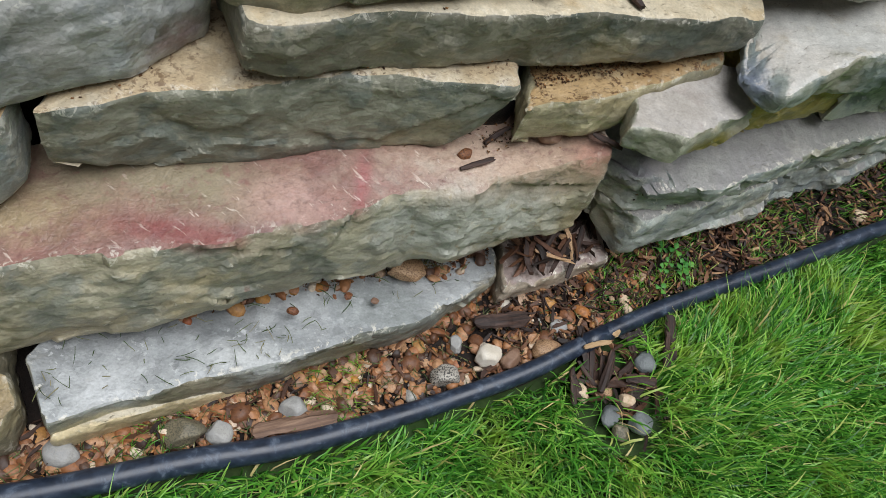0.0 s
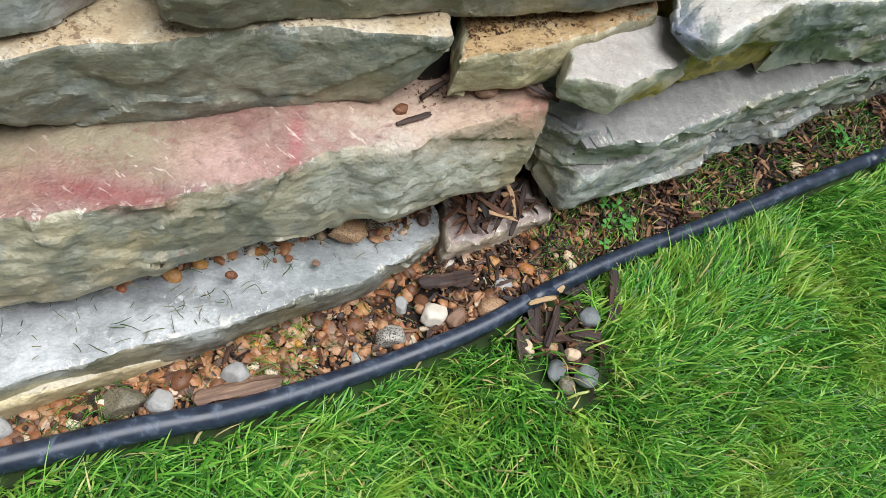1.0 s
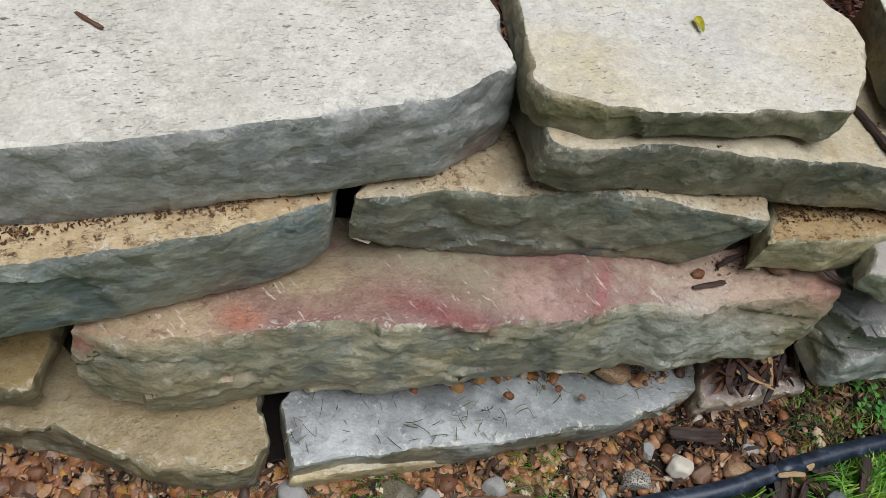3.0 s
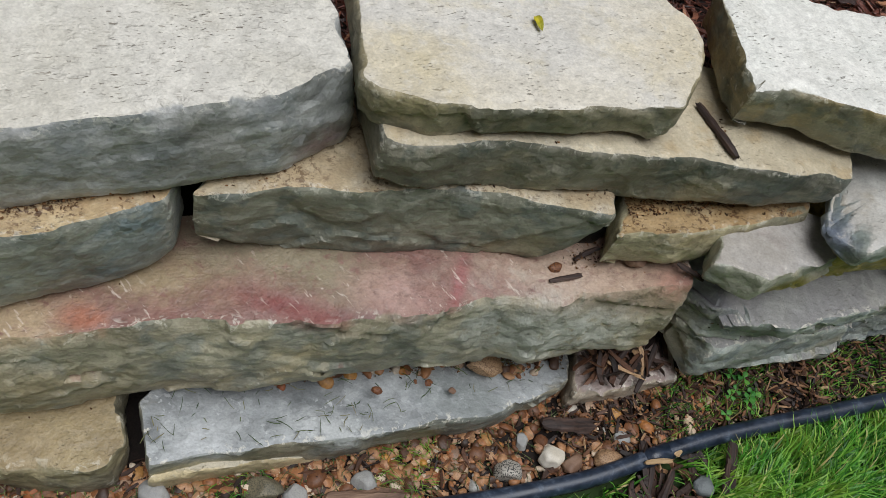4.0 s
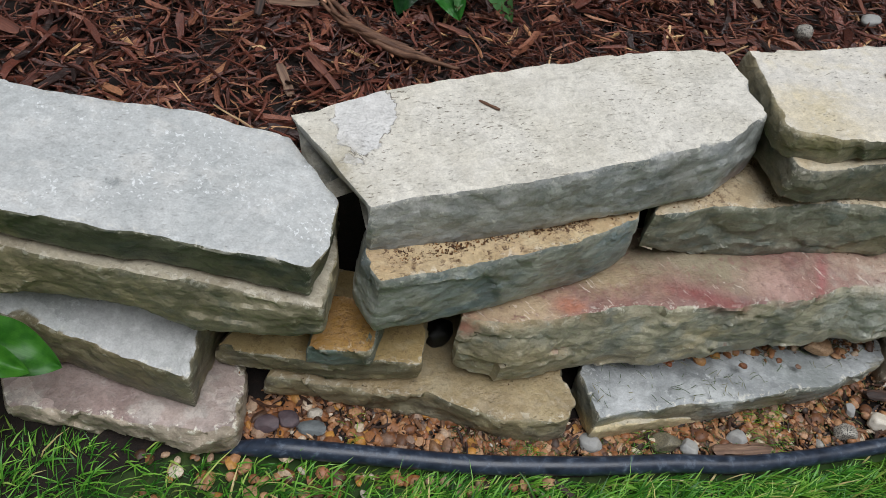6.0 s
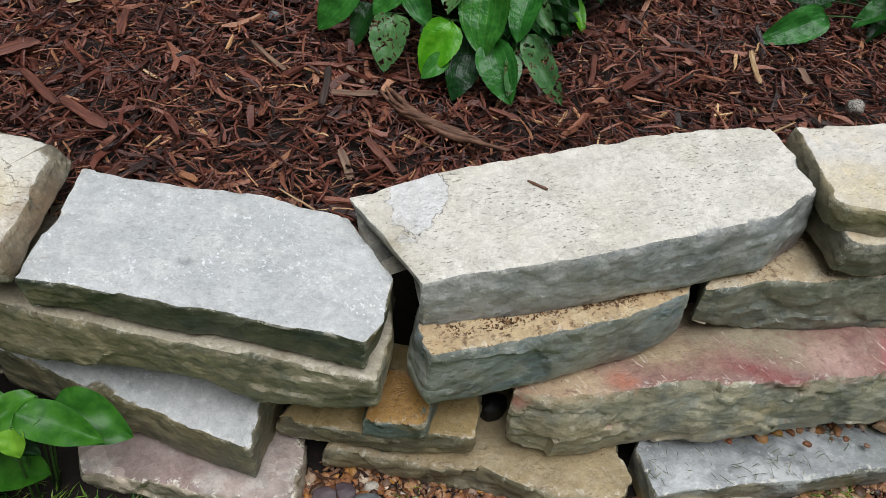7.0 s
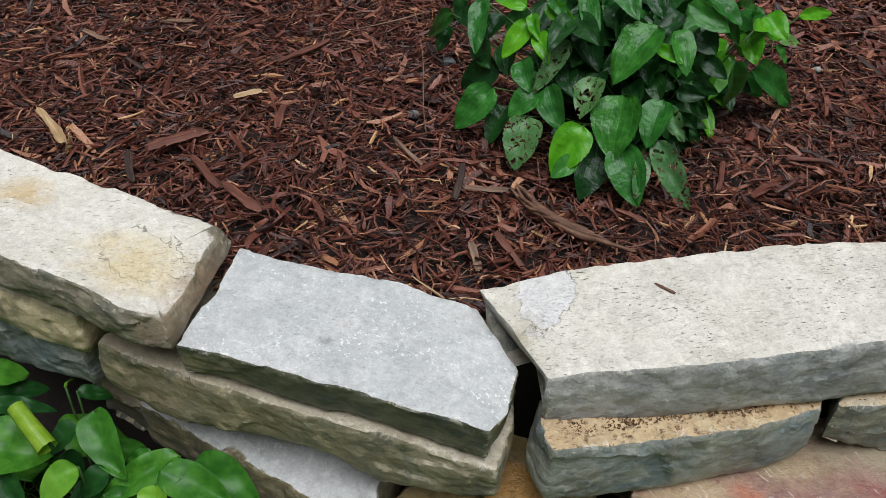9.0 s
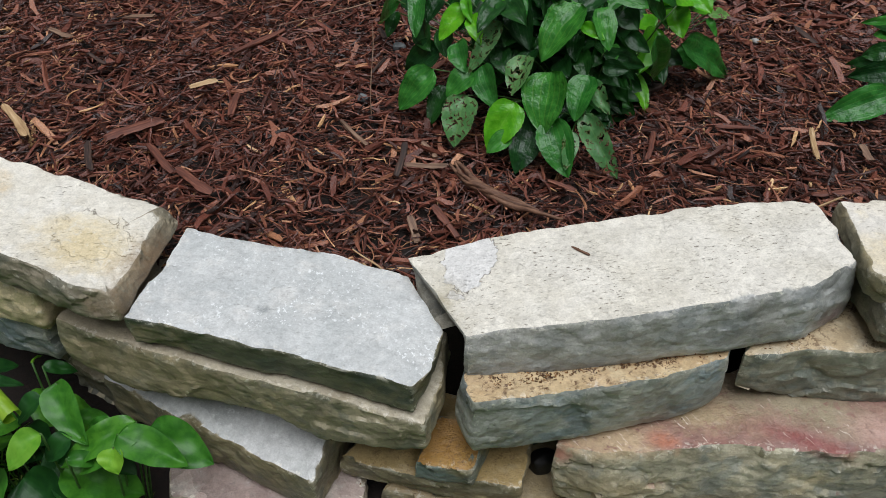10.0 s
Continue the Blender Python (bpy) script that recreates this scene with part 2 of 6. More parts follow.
    ht = add(mul(slant1, 0.05 + 0.10 * plates), mul(slant2, 0.04 + 0.08 * plates), mul(node_noise(n, l, pos, 14, 4, 0.5, 0.3), 0.26), mul(node_noise(n, l, pos, 55, 5, 0.62, 0.1), 0.24), mul(fine, 0.10), mul(grit, 0.025))
    if ledge is not None:
        ht = add(ht, mul(ledge, 0.11))
    if sunk is not None:
        ht = sub(ht, mul(sunk, 0.16 * min(1.0, 2 * pits)))
    if hollow is not None:
        ht = sub(ht, mul(hollow, 0.10))
    h = add(mul(hf, sub(1.0, ontop)), mul(ht, ontop))
    b = n.new("ShaderNodeBump")
    b.inputs["Distance"].default_value, b.inputs["Strength"].default_value = 0.015, min(1.0, 0.92 * bump)
    l.new(h, b.inputs["Height"])
    l.new(b.outputs[0], bsdf.inputs["Normal"])
    return m


def island_material(name, stops, rough=0.7, scale=60, bump=0.4, dist=0.002, spread=0.3, spec=0.4, along=None):
    """A heap of loose bits, each with its own tint."""
    m, n, l, bsdf = material(name)
    geo = n.new("ShaderNodeNewGeometry")
    c = node_ramp(n, l, geo.outputs["Random Per Island"], [(p, srgb(*k)) for p, k in stops])
    vec = geo.outputs["Position"]
    g = node_noise(n, l, vec, scale, 5, 0.65)
    c = node_mix(n, l, 1.0, c, node_ramp(n, l, g, [(0.28, (1 - spread,) * 3), (0.72, (1 + spread,) * 3)]), "MULTIPLY")
    l.new(c, bsdf.inputs["Base Color"])
    bsdf.inputs["Roughness"].default_value, bsdf.inputs["Specular IOR Level"].default_value = rough, spec
    b = n.new("ShaderNodeBump")
    b.inputs["Strength"].default_value, b.inputs["Distance"].default_value = bump, dist
    l.new(g, b.inputs["Height"])
    l.new(b.outputs[0], bsdf.inputs["Normal"])
    return m


def pebble_material(name, a, b, speck=None, scale=40, rough=0.55):
    m, n, l, bsdf = material(name)
    geo = n.new("ShaderNodeNewGeometry")
    pos = geo.outputs["Position"]
    c = node_mix(n, l, node_band(n, l, node_noise(n, l, pos, scale, 5, 0.6, 0.5), 0.35, 0.65), srgb(*a), srgb(*b))
    fine = node_noise(n, l, pos, 420, 3, 0.6)
    if speck:
        c = node_mix(n, l, node_band(n, l, fine, 0.50, 0.56), c, srgb(*speck))
    c = node_mix(n, l, 0.7, c, node_ramp(n, l, fine, [(0.3, (0.85,) * 3), (0.7, (1.1,) * 3)]), "MULTIPLY")
    l.new(c, bsdf.inputs["Base Color"])
    bsdf.inputs["Roughness"].default_value = rough
    bp = n.new("ShaderNodeBump")
    bp.inputs["Strength"].default_value, bp.inputs["Distance"].default_value = 0.6, 0.002
    l.new(fine, bp.inputs["Height"])
    l.new(bp.outputs[0], bsdf.inputs["Normal"])
    return m


def wood_material(name, dark, mid_c, pale, scale=1.0, rough=0.7):
    """Split bark or wood: grain runs along the piece's own x axis."""
    m, n, l, bsdf = material(name)
    co = n.new("ShaderNodeTexCoord")
    mp = n.new("ShaderNodeMapping")
    mp.inputs["Scale"].default_value = (14 * scale, 150 * scale, 150 * scale)
    l.new(co.outputs["Object"], mp.inputs[0])
    info = n.new("ShaderNodeObjectInfo")
    l.new(info.outputs["Random"], mp.inputs["Location"])
    g = node_noise(n, l, mp.outputs[0], 1.0, 5, 0.65, 0.4)
    c = node_ramp(n, l, g, [(0.28, srgb(*dark)), (0.5, srgb(*mid_c)), (0.74, srgb(*pale))])
    l.new(c, bsdf.inputs["Base Color"])
    bsdf.inputs["Roughness"].default_value = rough
    b = n.new("ShaderNodeBump")
    b.inputs["Strength"].default_value, b.inputs["Distance"].default_value = 0.7, 0.002
    l.new(g, b.inputs["Height"])
    l.new(b.outputs[0], bsdf.inputs["Normal"])
    return m


def leaf_material(name, a, b, holes=None, rough=0.38, vein=(150, 185, 95), veins=6.0, show=0.12, parallel=False, relief=0.28):
    m, n, l, bsdf = material(name)
    uv = n.new("ShaderNodeTexCoord")
    sep = n.new("ShaderNodeSeparateXYZ")
    l.new(uv.outputs["UV"], sep.inputs[0])
    geo = n.new("ShaderNodeNewGeometry")
    across = node_math(n, l, "ABSOLUTE", node_math(n, l, "SUBTRACT", sep.outputs[0], 0.5))
    v = node_math(n, l, "SUBTRACT", node_math(n, l, "MULTIPLY", sep.outputs[1], veins), node_math(n, l, "MULTIPLY", across, veins * 0.55))
    saw = node_math(n, l, "ABSOLUTE", node_math(n, l, "SUBTRACT", node_math(n, l, "FRACT", v), 0.5))
    rib = node_math(n, l, "MAXIMUM", node_band(n, l, saw, 0.45, 0.5), node_band(n, l, across, 0.03, 0.0))
    if parallel:
        wave = node_math(n, l, "ABSOLUTE", node_math(n, l, "SUBTRACT", node_math(n, l, "FRACT", node_math(n, l, "MULTIPLY", across, 13.0 if veins <= 3 else 2 * veins)), 0.5))
        rib = node_math(n, l, "MAXIMUM", node_band(n, l, wave, 0.32, 0.5), node_band(n, l, across, 0.025, 0.0))
    info = n.new("ShaderNodeObjectInfo")
    blot = node_noise(n, l, geo.outputs["Position"], 45, 5, 0.6, 0.3)
    c = node_mix(n, l, node_band(n, l, blot, 0.35, 0.65), srgb(*a), srgb(*b))
    c = node_mix(n, l, node_math(n, l, "MULTIPLY", rib, show), c, srgb(*vein))
    c = node_mix(n, l, 1.0, c, node_ramp(n, l, info.outputs["Random"], [(0.0, (0.85, 0.9, 0.9)), (0.5, (1.05, 1.05, 1.0)), (1.0, (1.5, 1.3, 1.0))]), "MULTIPLY")
    if holes:
        c = node_mix(n, l, node_band(n, l, node_noise(n, l, geo.outputs["Position"], 90, 4, 0.6, 0.6), 0.53, 0.585), c, srgb(*holes))
    l.new(c, bsdf.inputs["Base Color"])
    bsdf.inputs["Roughness"].default_value = rough
    bsdf.inputs["Specular IOR Level"].default_value = 0.36
    bsdf.inputs["Transmission Weight"].default_value = 0.0
    bp = n.new("ShaderNodeBump")
    bp.inputs["Strength"].default_value, bp.inputs["Distance"].default_value = relief, 0.005
    hgt = node_math(n, l, "SUBTRACT", node_noise(n, l, geo.outputs["Position"], 105, 2, 0.5), node_math(n, l, "MULTIPLY", rib, 0.35 if veins <= 3 else 0.12))
    l.new(hgt, bp.inputs["Height"])
    l.new(bp.outputs[0], bsdf.inputs["Normal"])
    trans = n.new("ShaderNodeBsdfTranslucent")
    l.new(node_mix(n, l, 1.0, c, (1.0, 1.2, 0.5, 1), "MULTIPLY"), trans.inputs[0])
    mixer = n.new("ShaderNodeMixShader")
    mixer.inputs[0].default_value = 0.22
    l.new(bsdf.outputs[0], mixer.inputs[1])
    l.new(trans.outputs[0], mixer.inputs[2])
    out = mixer.outputs[0]
    if holes:
        gone = n.new("ShaderNodeBsdfTransparent")
        lace = n.new("ShaderNodeMixShader")
        l.new(node_band(n, l, node_noise(n, l, geo.outputs["Position"], 90, 4, 0.6, 0.6), 0.585, 0.60), lace.inputs[0])
        l.new(out, lace.inputs[1])
        l.new(gone.outputs[0], lace.inputs[2])
        out = lace.outputs[0]
    l.new(out, n["Material Output"].inputs[0])
    return m


CREAM, CREAM2, BUFF = (229, 223, 209), (205, 196, 180), (200, 176, 128)
mat_cap_a = stone_material("cream_flag", (CREAM, (222, 215, 198), (236, 230, 214)), ((130, 132, 128), (144, 145, 141), (118, 122, 120)), pits=0.5, strata=0.10, bump=0.9, ply=0.0, flakes=1.0, grey=0.15, light=0.84, wash=0.08,
                           patches=[((-1.010, 0.910, 0.49), (0.042, 0.080, 0.06), (208, 207, 206), 0.75)], stains=[((-1.04, 0.80, 0.45), (0.09, 0.07, 0.07), (132, 120, 84), 0.7), ((-0.43, 1.09, 0.44), (0.05, 0.05, 0.03), (112, 72, 76), 0.6)])
mat_cap_b = stone_material("yellow_cream_flag", ((224, 212, 186), (216, 208, 192), (222, 206, 164)), ((112, 108, 88), (128, 122, 102), (98, 98, 84)), pits=0.35, strata=0.3, light=0.98, flakes=0.35,
                           stains=[((-0.33, 1.12, 0.56), (0.09, 0.08, 0.05), (200, 182, 136), 0.45), ((0.0, 1.3, 0.58), (0.09, 0.12, 0.05), (200, 182, 140), 0.4)])
mat_cap_c = stone_material("white_cream_flag", ((222, 220, 206), (228, 224, 210), (210, 206, 190)), ((134, 122, 88), (120, 116, 94), (100, 104, 92)), pits=0.4, strata=0.5, light=1.08, flakes=0.6)
mat_cap_d = stone_material("blue_grey_flag", ((179, 183, 181), (193, 195, 192), (206, 204, 197)), ((92, 94, 78), (104, 104, 84), (76, 84, 76)), pits=0.14, strata=0.2, edge=(160, 158, 140), gain=0.72, light=0.97, ply=0.05, specks=0.75,
                           stains=[((-1.30, 0.695, 0.478), (0.014, 0.010, 0.03), (110, 116, 116), 0.8)])
mat_cap_e = stone_material("buff_flag", ((224, 216, 196), (218, 208, 184), (226, 220, 206)), ((114, 108, 92), (130, 122, 104), (98, 98, 86)), pits=0.3, strata=0.3, ply=0.1, flakes=0.35, light=0.93,
                           patches=[((-1.61, 0.665, 0.56), (0.072, 0.050, 0.06), (216, 206, 176), 0.12)],
                           stains=[((-1.60, 0.645, 0.56), (0.10, 0.07, 0.06), (198, 172, 104), 0.5), ((-1.86, 0.68, 0.59), (0.05, 0.04, 0.06), (188, 156, 92), 0.7), ((-1.515, 0.68, 0.50), (0.05, 0.15, 0.05), (124, 102, 78), 0.9)])
mat_grey_green = stone_material("grey_green_stone", ((206, 186, 146), (192, 166, 122), (208, 194, 164)), ((112, 113, 100), (130, 129, 114), (96, 102, 95)), strata=0.6, dirt=0.7, grey=0.2, light=0.86)
mat_dark_face = stone_material("dark_faced_stone", ((206, 192, 160), (196, 180, 146), (186, 158, 108)), ((96, 96, 84), (112, 109, 95), (78, 84, 76)), strata=0.6, light=0.94, grey=0.17, flakes=0.25, dirt=0.15)
mat_blue_face = stone_material("blue_faced_stone", ((196, 166, 112), (182, 146, 92), (206, 186, 140)), ((116, 122, 118), (134, 136, 128), (98, 110, 112)), strata=0.35, dirt=0.95, grey=0.25, ply=0.12, flakes=0.5, wash=0.12)
mat_yellow = stone_material("yellow_stone", ((194, 160, 104), (176, 138, 82), (208, 184, 136)), ((142, 134, 104), (156, 148, 120), (120, 118, 98)), strata=1.2, dirt=0.9, grey=0.16, light=0.8)
mat_olive = stone_material("olive_stone", ((190, 176, 140), (176, 158, 118), (196, 178, 130)), ((112, 107, 87), (130, 123, 101), (96, 96, 82)), strata=0.4, dirt=0.2, ply=0.3, edge=(204, 188, 148))
RED = (150, 74, 62)
mat_pink = stone_material("pink_topped_stone", ((154, 108, 92), (142, 92, 82), (164, 124, 104)), ((134, 127, 107), (148, 143, 123), (122, 124, 114)), strata=0.55, pits=0.2, edge=(214, 204, 184), streaks=0.5, light=0.82, grey=0.2, ply=0.5, flakes=0.35, crust=0.5, wash=0.45, plates=0.5,
                          stains=[((-0.73, 0.83, 0.262), (0.14, 0.09, 0.03), (178, 156, 124), 0.9), ((-0.60, 0.93, 0.268), (0.13, 0.05, 0.03), (158, 142, 108), 0.8), ((-0.42, 1.01, 0.28), (0.20, 0.055, 0.03), (142, 132, 106), 0.9),
                                  ((0.03, 1.10, 0.31), (0.24, 0.11, 0.06), (184, 160, 138), 0.85), ((0.14, 1.12, 0.33), (0.06, 0.04, 0.03), (176, 118, 102), 0.6), ((-0.185, 1.04, 0.285), (0.014, 0.07, 0.03), (150, 82, 82), 0.7),
                                  ((-0.62, 0.85, 0.262), (0.035, 0.022, 0.02), (168, 92, 68), 0.6), ((-0.38, 0.935, 0.273), (0.09, 0.02, 0.03), (126, 62, 60), 0.75), ((-0.27, 1.0, 0.28), (0.07, 0.04, 0.03), (190, 150, 140), 0.55),
                                  ((-0.79, 0.78, 0.235), (0.04, 0.03, 0.02), (168, 104, 92), 0.7), ((-0.03, 1.045, 0.22), (0.20, 0.10, 0.08), (172, 174, 164), 0.85), ((-0.70, 0.80, 0.17), (0.16, 0.08, 0.06), (164, 148, 116), 0.6)])
mat_slate = stone_material("pale_slate", ((146, 151, 151), (168, 172, 171), (128, 134, 135)), ((112, 114, 106), (126, 124, 110), (100, 102, 96)), strata=0.5, pits=0.1, edge=(188, 190, 188), light=0.92, specks=0.4, crust=0.6, ply=0.1, plates=0.9,
                           stains=[((-0.45, 0.80, 0.09), (0.05, 0.04, 0.05), (196, 198, 198), 0.7), ((-0.27, 0.87, 0.09), (0.08, 0.035, 0.05), (196, 198, 196), 0.75), ((-0.46, 0.765, 0.022), (0.13, 0.06, 0.052), (216, 194, 138), 0.95), ((-0.10, 0.99, 0.09), (0.10, 0.05, 0.05), (122, 128, 124), 0.6)])
mat_tan = stone_material("tan_stone", ((194, 172, 124), (182, 158, 112), (204, 186, 146)), ((112, 106, 84), (128, 120, 94), (98, 94, 78)), strata=0.4, dirt=0.15, grey=0.1, light=0.64, flakes=0.3, plates=0.4)
mat_rust = stone_material("rusty_stone", ((190, 146, 62), (176, 128, 50), (202, 168, 96)), ((96, 108, 104), (110, 104, 80), (86, 92, 84)), strata=0.4, grey=0.08, light=0.74, flakes=0.8, dirt=0.5)
mat_tan_rust = stone_material("rusty_tan_stone", ((192, 166, 112), (176, 148, 92), (204, 184, 140)), ((104, 98, 78), (118, 110, 86), (90, 88, 72)), strata=0.4, dirt=0.4, grey=0.05, light=0.8)
mat_buff = stone_material("buff_stone", ((206, 190, 150), (196, 178, 136), (212, 200, 170)), ((160, 146, 112), (174, 160, 128), (140, 130, 104)), gain=1.2, strata=0.3, ply=0.2, flakes=0.4)
mat_white = stone_material("white_stone", ((186, 188, 184), (200, 200, 196), (174, 176, 170)), ((100, 94, 76), (116, 108, 88), (86, 86, 74)), strata=0.4, pits=0.1, specks=0.4, plates=0.5)
mat_rose = stone_material("rose_stone", ((182, 160, 148), (168, 140, 130), (204, 194, 182)), ((150, 138, 122), (166, 152, 134), (132, 122, 108)), strata=0.5, pits=0.2, light=0.86, flakes=0.5, plates=0.8, grey=0.2, crust=0.8)
mat_boulder = stone_material("grey_layered_stone", ((164, 162, 152), (152, 148, 144), (184, 178, 164)), ((130, 135, 130), (148, 152, 144), (110, 117, 117)), strata=1.0, bump=1.1, gain=1.17, light=0.8, ply=0.35, crust=0.6, wash=0.35, plates=0.5,
                             stains=[((0.19, 1.17, 0.27), (0.06, 0.06, 0.06), (120, 116, 124), 0.7)])
mat_wedge = stone_material("mossy_wedge_stone", ((200, 190, 176), (206, 198, 188), (190, 176, 164)), ((140, 140, 124), (126, 128, 118), (150, 146, 130)), strata=0.5, pits=0.1,
                           stains=[((0.29, 1.15, 0.365), (0.07, 0.05, 0.025), (134, 120, 40), 0.95)], light=0.66, grey=0.2)
mat_moss = stone_material("mossy_yellow_stone", ((160, 138, 62), (146, 126, 56), (176, 160, 104)), ((136, 118, 46), (150, 134, 70), (112, 104, 54)), strata=0.5, grey=0.0)
mat_corner = stone_material("blue_and_white_stone", ((206, 204, 192), (214, 206, 190), (196, 178, 140)), ((120, 128, 122), (142, 146, 136), (104, 114, 112)), strata=0.6, ply=0.5,
                            stains=[((0.288, 1.195, 0.47), (0.026, 0.05, 0.09), (112, 120, 132), 1.0)], light=0.8)

mat_soil, _n, _l, _b = material("dark_soil")
_g = _n.new("ShaderNodeNewGeometry")
_f = node_noise(_n, _l, _g.outputs["Position"], 60, 6, 0.7)
_l.new(node_ramp(_n, _l, _f, [(0.3, srgb(17, 12, 9)), (0.6, srgb(32, 22, 16)), (0.8, srgb(58, 40, 30))]), _b.inputs["Base Color"])
_b.inputs["Roughness"].default_value = 0.95
_bp = _n.new("ShaderNodeBump")
_bp.inputs["Strength"].default_value, _bp.inputs["Distance"].default_value = 0.8, 0.01
_l.new(_f, _bp.inputs["Height"])
_l.new(_bp.outputs[0], _b.inputs["Normal"])

mat_turf, _n, _l, _b = material("turf_soil")
_g = _n.new("ShaderNodeNewGeometry")
_f = node_noise(_n, _l, _g.outputs["Position"], 26, 6, 0.7)
_f2 = node_noise(_n, _l, _g.outputs["Position"], 2.0, 4, 0.6)
_c = node_ramp(_n, _l, _f, [(0.3, srgb(22, 30, 12)), (0.55, srgb(40, 58, 20)), (0.78, srgb(72, 84, 38))])
_c = node_mix(_n, _l, node_band(_n, _l, _f2, 0.4, 0.65), _c, srgb(44, 70, 24))
_l.new(_c, _b.inputs["Base Color"])
_b.inputs["Roughness"].default_value = 0.95

mat_gravel = island_material("pea_gravel", [(0.0, (44, 33, 27)), (0.12, (82, 56, 40)), (0.28, (116, 74, 46)), (0.44, (142, 94, 58)), (0.59, (158, 114, 78)), (0.70, (174, 138, 106)), (0.75, (138, 78, 48)), (0.80, (176, 126, 58)), (0.85, (112, 86, 70)), (0.93, (160, 132, 108)), (0.97, (206, 188, 164)), (1.0, (150, 148, 142))], 0.5, 220, 0.6, 0.0012, 0.35)
mat_mulch = island_material("shredded_bark", [(0.0, (30, 17, 13)), (0.24, (63, 32, 24)), (0.50, (93, 49, 37)), (0.76, (118, 67, 53)), (0.92, (142, 92, 70)), (0.98, (172, 122, 88)), (0.997, (196, 154, 108)), (1.0, (210, 176, 130))], 0.40, 340, 0.9, 0.002, 0.6, 0.55)
mat_litter = island_material("bark_litter", [(0.0, (28, 19, 15)), (0.35, (58, 38, 28)), (0.64, (90, 60, 43)), (0.84, (124, 87, 60)), (0.95, (152, 116, 82)), (1.0, (186, 152, 116))], 0.6, 210, 0.6, 0.002, 0.4, 0.4)
mat_blade = island_material("grass_blades", [(0.0, (34, 84, 24)), (0.25, (56, 116, 36)), (0.5, (82, 148, 48)), (0.75, (114, 176, 62)), (0.93, (150, 198, 88)), (0.975, (176, 186, 100)), (1.0, (196, 180, 126))], 0.36, 30, 0.0, 0.001, 0.15, 0.4)
_n, _l = mat_blade.node_tree.nodes, mat_blade.node_tree.links
_g = _n.new("ShaderNodeNewGeometry")
_c = _n["Principled BSDF"].inputs["Base Color"].links[0].from_socket
_c = node_mix(_n, _l, node_math(_n, _l, "MULTIPLY", node_band(_n, _l, node_noise(_n, _l, _g.outputs["Position"], 7, 5, 0.65, 0.6), 0.50, 0.70), 0.42), _c, srgb(160, 180, 62))
_c = node_mix(_n, _l, 1.0, _c, (1.32, 1.20, 1.34, 1), "MULTIPLY")
_l.new(_c, _n["Principled BSDF"].inputs["Base Color"])
_t = _n.new("ShaderNodeBsdfTranslucent")
_l.new(_n["Principled BSDF"].inputs["Base Color"].links[0].from_socket, _t.inputs[0])
_x = _n.new("ShaderNodeMixShader")
_x.inputs[0].default_value = 0.35
_l.new(_n["Principled BSDF"].outputs[0], _x.inputs[1])
_l.new(_t.outputs[0], _x.inputs[2])
_l.new(_x.outputs[0], _n["Material Output"].inputs[0])
mat_clip = island_material("grass_clippings", [(0.0, (44, 62, 26)), (0.4, (66, 84, 40)), (0.7, (96, 104, 60)), (1.0, (134, 124, 88))], 0.6, 60, 0.0, 0.001, 0.2)

mat_tube, _n, _l, _b = material("black_polythene")
_g = _n.new("ShaderNodeNewGeometry")
_f = node_noise(_n, _l, _g.outputs["Position"], 40, 6, 0.7, 0.5)
_l.new(node_ramp(_n, _l, _f, [(0.35, srgb(22, 29, 42)), (0.56, srgb(42, 52, 68)), (0.74, srgb(96, 107, 122))]), _b.inputs["Base Color"])
_l.new(node_ramp(_n, _l, _f, [(0.35, (0.30,) * 3), (0.7, (0.50,) * 3)]), _b.inputs["Roughness"])

mat_bark_dark = wood_material("dark_bark", (22, 15, 12), (48, 33, 27), (88, 64, 52))
mat_bark_red = wood_material("red_bark", (52, 26, 20), (92, 50, 37), (134, 84, 64))
mat_bark_tan = wood_material("weathered_wood", (70, 51, 41), (110, 84, 67), (150, 122, 99))
mat_root = wood_material("frayed_root", (58, 38, 29), (98, 68, 51), (140, 104, 80))
mat_bark_pale = wood_material("fresh_split_wood", (128, 98, 66), (168, 138, 100), (200, 176, 140))
mat_leaf = leaf_material("green_leaf", (34, 94, 34), (52, 118, 46), rough=0.34, show=0.07, veins=3.5, parallel=True, relief=0.4)
# darker copy of green_leaf: shade inside the plants is put into its colour
mat_leaf_dark = leaf_material("shade_tinted_leaf", (16, 54, 22), (26, 72, 28), rough=0.36, veins=3.5, parallel=True, relief=0.4, show=0.03)
mat_leaf_bright = leaf_material("young_leaf", (64, 138, 22), (86, 156, 32), rough=0.3, show=0.10)
mat_leaf_eaten = leaf_material("insect_eaten_leaf", (70, 118, 66), (98, 140, 88), holes=(88, 78, 46))
mat_leaf_hosta = leaf_material("hosta_leaf", (44, 98, 28), (64, 120, 38), rough=0.42, vein=(50, 110, 30), veins=2.0, show=0.03, parallel=True, relief=0.07)
mat_leaf_rolled = leaf_material("rolled_leaf", (126, 160, 40), (146, 176, 60), rough=0.33, vein=(150, 180, 70), veins=3.0, show=0.05, parallel=True, relief=0.08)
# hosta_leaf again, darkened: the shade under the outer leaves as colour
mat_leaf_hosta_dark = leaf_material("shade_tinted_hosta_leaf", (24, 66, 26), (36, 82, 32), rough=0.45, vein=(30, 80, 24), veins=2.0, show=0.03, parallel=True, relief=0.07)
